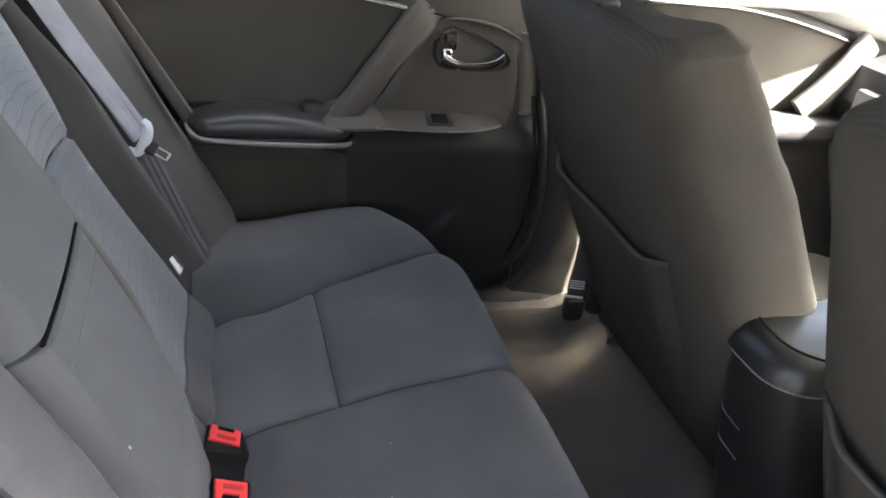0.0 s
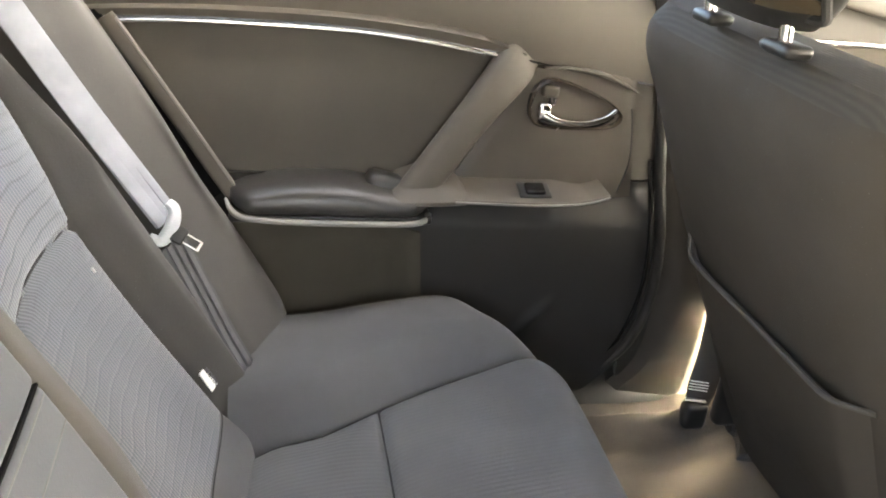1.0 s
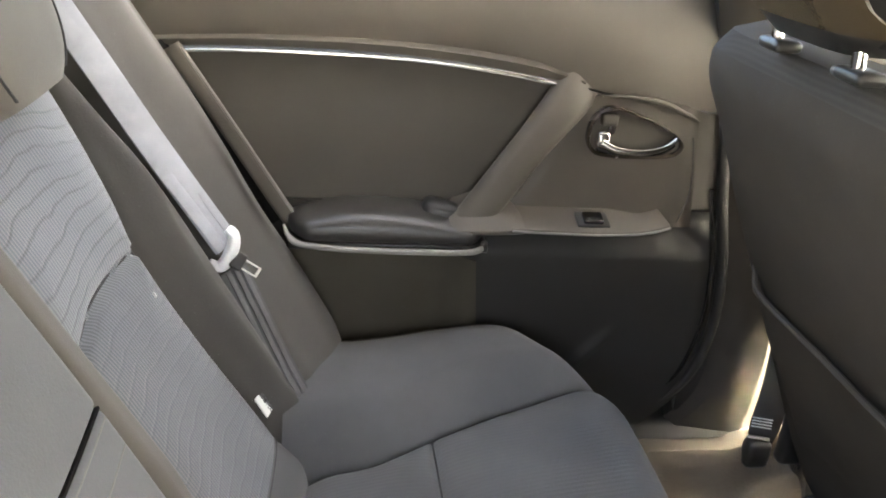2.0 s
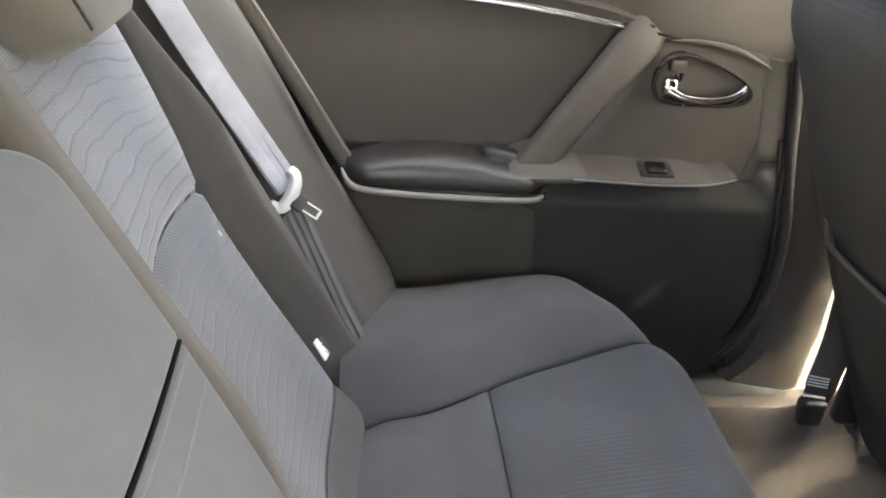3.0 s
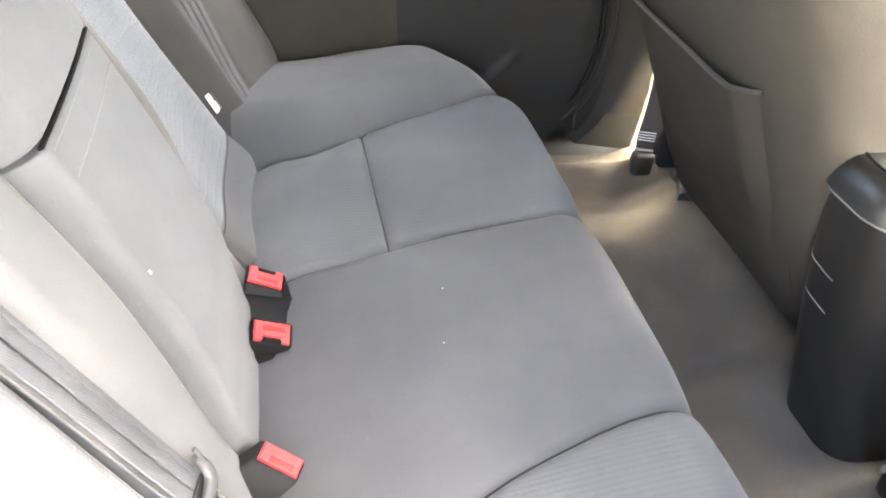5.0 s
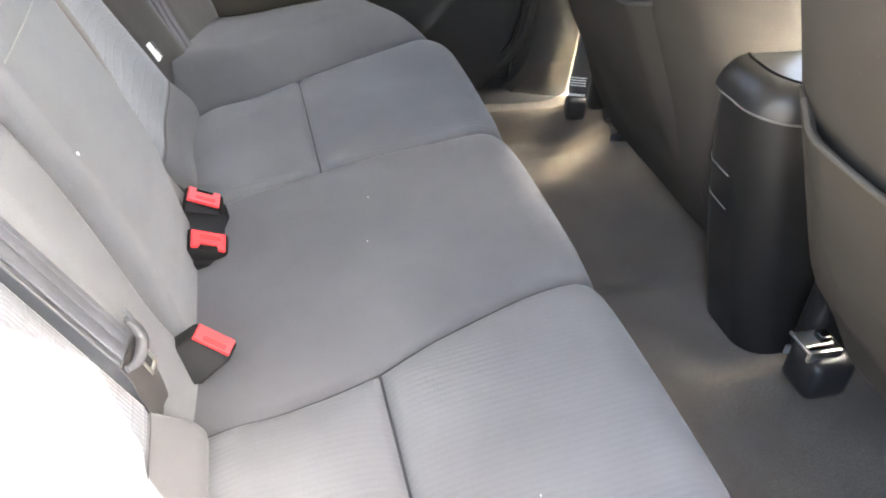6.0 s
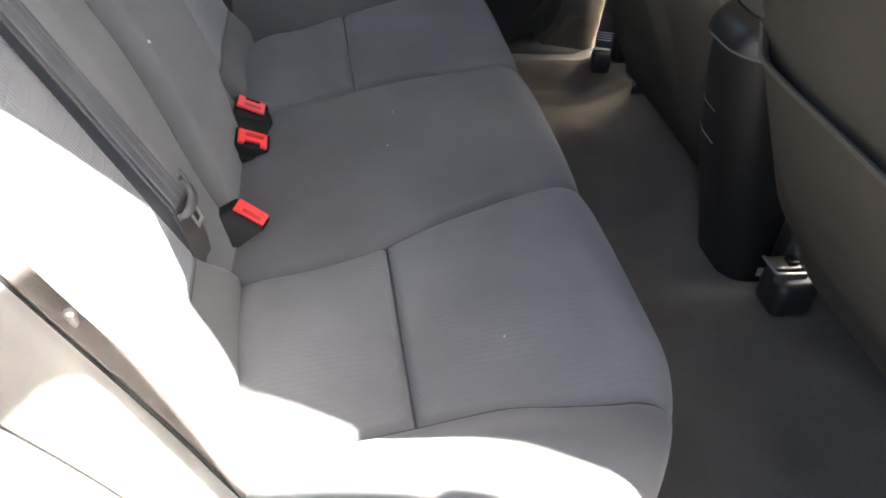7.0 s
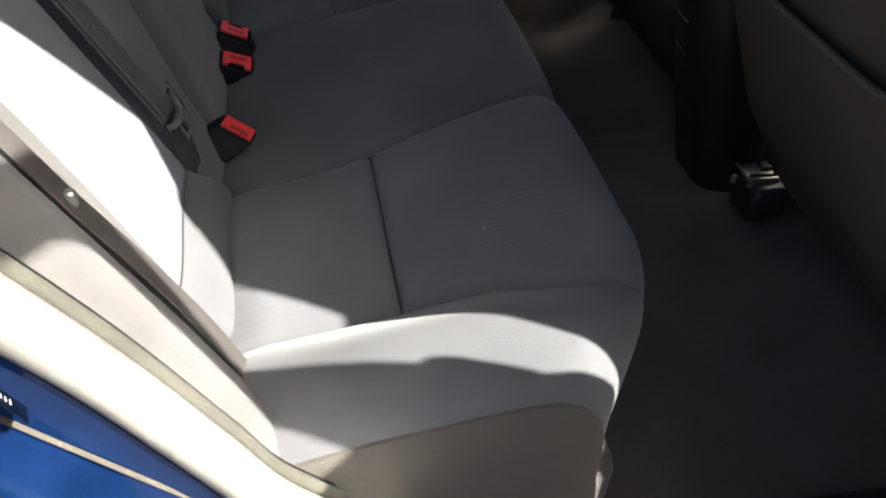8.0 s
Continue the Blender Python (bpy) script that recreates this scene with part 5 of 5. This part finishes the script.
# far front door, dashboard and windscreen
def front_door(sgn):
    fd = thing("door_2", "closed front car door with taupe inner panel", "car door", kind="structure")

    def front_panel(a, b):
        x = 0.88 + 1.05 * a
        z = 0.14 + (max(0.70, 0.845 - 0.20 * (x - 0.88)) - 0.14) * b
        y = 0.745 - 0.03 * smooth01((0.50 - z) / 0.05) + 0.02 * smooth01((z - 0.55) / 0.3)
        return Vector((x, sgn * y, z))

    part("door_panel", sheet(front_panel, span(0, 1, 30), span(0, 1, 40), (0, sgn * 0.05, 0)), VINYL, fd)
    part("door_armrest", box((0.42, 0.09, 0.05), (1.25, sgn * 0.70, 0.53), 0.02), SATIN, fd)

    def insert(a, b):
        top = 0.752 - 0.10 * max(0.0, a - 0.35) ** 1.6
        x = 0.92 + (0.34 + 0.15 * b) * a
        return Vector((x, sgn * (0.742 + 0.006 * b), 0.585 + (top - 0.585) * b))

    part("door_insert", sheet(insert, span(0, 1, 24), span(0, 1, 12), (0, sgn * 0.012, 0)), CLOTH_REAR, fd, "dark cloth door insert")
    part("waist_strip", sweep([insert(a, 1.0) + Vector((0, -sgn * 0.004, 0.006)) for a in span(0, 1, 24)], strip(0.008, 0.0055)), CHROME, fd, "bright chrome waist strip")
    part("grip_bar", sweep(bez([(1.315, sgn * 0.712, 0.560), (1.36, sgn * 0.712, 0.605), (1.41, sgn * 0.718, 0.660), (1.455, sgn * 0.735, 0.712)], 8), strip(0.062, 0.024, 0.010), up=(0, -sgn, 0)), VINYL_GREY, fd, "diagonal soft-touch pull handle")
    part("window_ledge", sweep([(x, sgn * 0.76, max(0.70, 0.845 - 0.20 * (x - 0.88)) + 0.004) for x in span(0.86, 1.92, 20)], strip(0.05, 0.03, 0.010)), VINYL_GREY, fd)
    # outline fitted so the unseen near sash casts the shade edge
    sash = ((0.15, 0.812), (0.70, 0.822), (0.80, 0.819), (0.840, 0.816), (0.862, 0.798), (0.96, 0.795), (1.00, 0.765), (1.043, 0.733), (1.062, 0.690), (1.113, 0.647), (1.14, 0.630))
    back = [0.020 * smooth01((z - 0.76) / 0.1) if sgn < 0 else 0.0 for z, y in sash]
    part("rear_sash", loft([[(0.735 - dx, sgn * min(0.73, y - 0.02), z), (0.76 - dx, sgn * y, z), (0.84, sgn * (y - 0.01), z), (0.84, sgn * min(0.73, y - 0.02), z)] for (z, y), dx in zip(sash, back)]), BLUE if sgn < 0 else BLACK, fd, "door edge and window sash, shaped to cast shade")
    part("glass", sheet(lambda x, z: Vector((x, sgn * (0.775 - 0.58 * (z - 0.86)), z)), span(0.86, 1.75, 6), span(0.74, 1.10, 4), (0, sgn * 0.004, 0)), GLASS, fd).visible_shadow = False


front_door(1)
front_door(-1)
dash = thing("dashboard", "dark soft-touch dashboard beneath the windscreen", "dashboard", kind="structure")
rings = []
for y in span(-0.72, 0.72, 12):
    rings.append([(1.50, y, 0.30), (1.44, y, 0.45), (1.40, y, 0.60), (1.43, y, 0.67), (1.55, y, 0.71), (2.00, y, 0.72), (2.05, y, 0.30)])
part("dash_top", loft(rings), BLACK, dash)
for yy in (0.60, -0.60, 0.09, -0.09):
    part("air_vent", box((0.03, 0.12, 0.07), (1.405, yy, 0.60), 0.012), TRIM, dash, "pale vent surround")
slab("window_2", ((2.10, -0.70, 0.72), (2.10, 0.70, 0.72), (1.49, 0.58, 1.135), (1.49, -0.58, 1.135)), 0.004, GLASS, "windscreen glass", "windscreen").visible_shadow = False
slab("wall_bulkhead", ((2.06, -0.78, -0.05), (2.06, 0.78, -0.05), (2.06, 0.78, 0.73), (2.06, -0.78, 0.73)), 0.03, BLACK, "black front bulkhead", "bulkhead")


# ---------------------------------------------------------------- near door opening
def rim(v, across, out):
    ye, we = side_edge(v)
    return on_back(-(ye + across + 0.016), v, we + out + 0.012)


def jamb_line(across, out, low=True):
    pts = [rim(v, across, out) for v in (0.92, 0.75, 0.55, 0.40, 0.25, 0.12, 0.05)]
    pts += [Vector((0.215 + 0.5 * out, -0.690 - across, 0.265 + out)), Vector((0.29, -0.70 - across, 0.185)), Vector((0.45, -0.705 - across, 0.165)), Vector((0.75, -0.705 - across, 0.165)), Vector((1.0, -0.705 - across, 0.165))]
    return bez(pts, 10)


def out_dir(k):
    return (0.72, -0.45, 0.45)


jamb = thing("trim_door_opening", "rubber-sealed blue door jamb of the rear door opening", "door jamb", kind="structure")
part("flock_seal", sweep(jamb_line(0.006, 0.002), strip(0.011, 0.011, 0.004), up=out_dir), FLOCK, jamb, "felted grey edging")
part("seam_line", sweep(jamb_line(-0.003, 0.003), disc(0.0008, 6), up=out_dir), HOLE, jamb)
part("tube_seal", sweep(jamb_line(0.027, -0.006), strip(0.034, 0.022, 0.010), up=out_dir), TUBE, jamb, "smooth rubber door seal")
section = [(0.0, -0.004), (0.006, -0.012), (0.016, -0.020), (0.052, -0.024), (0.058, -0.022), (0.062, -0.016), (0.067, -0.013), (0.074, -0.014), (0.088, -0.022), (0.105, -0.045), (0.118, -0.08), (0.125, -0.17), (0.0, -0.17)]
part("jamb_panel", sweep(jamb_line(0.040, -0.016), section, up=out_dir), BLUE, jamb, "blue painted jamb")
part("seam_sealer", sweep(bez([(-0.055, -0.792, 0.625), (0.012, -0.7705, 0.5205), (0.041, -0.7615, 0.4735), (0.075, -0.7535, 0.4225), (0.115, -0.744, 0.362)], 10), strip(0.0035, 0.002, 0.0008), up=out_dir), PILLAR, jamb, "taupe seam sealer along the jamb")
striker = thing("door_striker", "pale door striker plate bolted to the blue jamb", "door striker")
sp = on_back(-0.777, 0.312, 0.082)
SM = Matrix.Translation(sp) @ Matrix((BACK_UP, Vector((0, -1, 0)), BACK_OUT)).transposed().to_4x4() @ pose(0, 0, 0, 25, 0, 0)
part("striker_plate", moved(box((0.050, 0.034, 0.007), (0, 0, 0), 0.0034), SM), TRIM, striker)
part("striker_ring", sweep([SM @ Vector((0.013 * math.cos(a), 0.009 * math.sin(a), 0.006)) for a in span(0, 2 * math.pi, 25)[:-1]], disc(0.0022, 8), up=BACK_OUT, loop=True), STEEL, striker)
part("striker_bolt", moved(box((0.012, 0.010, 0.010), (0, 0, 0.004), 0.004), SM), STEEL, striker)
sticker = thing("jamb_sticker", "small printed clear sticker on the blue jamb", "sticker")
TM = Matrix.Translation(on_back(-0.773, 0.268, 0.0795)) @ Matrix((BACK_UP, Vector((0, -1, 0)), BACK_OUT)).transposed().to_4x4() @ pose(0, 0, 0, 20, 0, 0)
part("film", moved(box((0.030, 0.014, 0.0008), (0, 0, 0), 0.0003), TM), BLUE_DARK, sticker)
for k in range(4):
    part("print_bar", moved(box((0.0012, 0.0042, 0.0004), (0.007 - 0.0032 * k, 0.0, 0.0007), 0.0001), TM), TRIM, sticker)

# open near rear door, out of view, swung forward on its hinges
od = thing("open_door", "open blue rear door out of view on the pillar hinges, its sash shaping the sun", "car door", kind="structure")
OD = Matrix.Translation((0.80, -0.83, 0.0)) @ pose(0, 0, 0, 0, 0, 62)
part("door_shell", moved(box((0.96, 0.09, 0.69), (-0.548, 0, 0.515), 0.02), OD), BLUE, od)
part("door_card", moved(box((0.90, 0.03, 0.62), (-0.55, 0.058, 0.50), 0.012), OD), VINYL, od)
# sash outline rises above the roof, drawn to cast shade on seat and pad
sash = [(0.028, 0.70), (0.050, 0.757), (0.074, 0.800), (0.083, 0.846), (0.081, 0.854), (0.089, 0.889), (0.103, 0.930), (0.116, 0.964), (0.127, 1.004), (0.130, 1.05), (0.131, 1.10), (0.132, 1.15), (0.135, 1.233), (0.140, 1.280), (0.152, 1.318), (0.30, 1.335), (0.30, 1.288), (0.249, 1.282), (0.222, 1.270), (0.195, 1.252), (0.186, 1.22), (0.183, 1.189), (0.173, 1.09), (0.166, 1.00), (0.170, 0.94), (0.172, 0.90), (0.169, 0.80), (0.169, 0.70)]
part("shade_sash", moved(loft([[(-a, y, b) for a, b in sash] for y in (-0.02, 0.02)]), OD), RUBBER, od, "black window sash, raised and shaped to cast shade")
fr = bez([(-0.29, 0, 1.3115), (-0.45, 0, 1.31), (-0.62, 0, 1.28), (-0.84, 0, 1.14), (-0.99, 0, 0.84)], 10)
part("window_frame", moved(sweep(fr, strip(0.05, 0.035), up=(0, 1, 0)), OD), RUBBER, od)
part("glass", moved(sheet(lambda a, b: Vector((-0.16 - 0.76 * a, 0, 0.85 + (0.44 - 0.20 * a * a) * b)), span(0, 1, 8), span(0, 1, 4), (0, 0.004, 0)), OD), GLASS, od).visible_shadow = False

# ---------------------------------------------------------------- ground outside
ground = part("ground", sheet(lambda x, y: Vector((x, y, -0.34)), [-400, -60, -8, -3, 0, 3, 8, 60, 400], [-400, -60, -8, -3, 0, 3, 8, 60, 400], (0, 0, -0.05)), PAVING)
tagged(ground, "grey concrete paving under and around the car", "ground", kind="structure")

# ---------------------------------------------------------------- lint on the cloth
lint_bm = bmesh.new()
rng = random.Random(7)
spots = [(0.318, 0.068), (0.302, -0.021), (0.378, -0.417), (0.208, -0.648), (0.283, -0.665)]
for x, y in spots:
    p = Vector((x, y, cushion_top(x, y) + 0.0012 - (0.02 if abs(y) > 0.64 else 0.0)))
    a = rng.uniform(0, 3.1)
    l = rng.uniform(0.0006, 0.0013)
    d1 = Vector((math.cos(a), math.sin(a), 0.1)) * l
    d2 = Vector((-math.sin(a), math.cos(a), 0.0)) * 0.0004
    q = [lint_bm.verts.new(p + s1 * d1 + s2 * d2 + Vector((0, 0, s3))) for s3 in (0.0, 0.0008) for s1, s2 in ((-1, -1), (1, -1), (1, 1), (-1, 1))]
    for f in ((0, 1, 2, 3), (7, 6, 5, 4), (0, 4, 5, 1), (1, 5, 6, 2), (2, 6, 7, 3), (3, 7, 4, 0)):
        lint_bm.faces.new([q[k] for k in f])
p = on_back(0.405, 0.322, 0.008)
q = [lint_bm.verts.new(p + BACK_UP * a + Vector((0, b, 0)) + BACK_OUT * c) for c in (0.0, 0.002) for a, b in ((-0.003, -0.0015), (0.003, -0.0015), (0.003, 0.0015), (-0.003, 0.0015))]
for f in ((0, 1, 2, 3), (7, 6, 5, 4), (0, 4, 5, 1), (1, 5, 6, 2), (2, 6, 7, 3), (3, 7, 4, 0)):
    lint_bm.faces.new([q[k] for k in f])
p = on_back(-0.113, 0.243, 0.056)
q = [lint_bm.verts.new(p + BACK_UP * a + Vector((0, b, 0)) + BACK_OUT * c) for c in (0.0, 0.0015) for a, b in ((-0.0018, -0.0009), (0.0016, -0.0010), (0.0018, 0.0008), (-0.0013, 0.0010))]
for f in ((0, 1, 2, 3), (7, 6, 5, 4), (0, 4, 5, 1), (1, 5, 6, 2), (2, 6, 7, 3), (3, 7, 4, 0)):
    lint_bm.faces.new([q[k] for k in f])
tagged(part("lint", lint_bm, LINT), "small white lint specks on the seat cloth", "lint", kind="stuff")
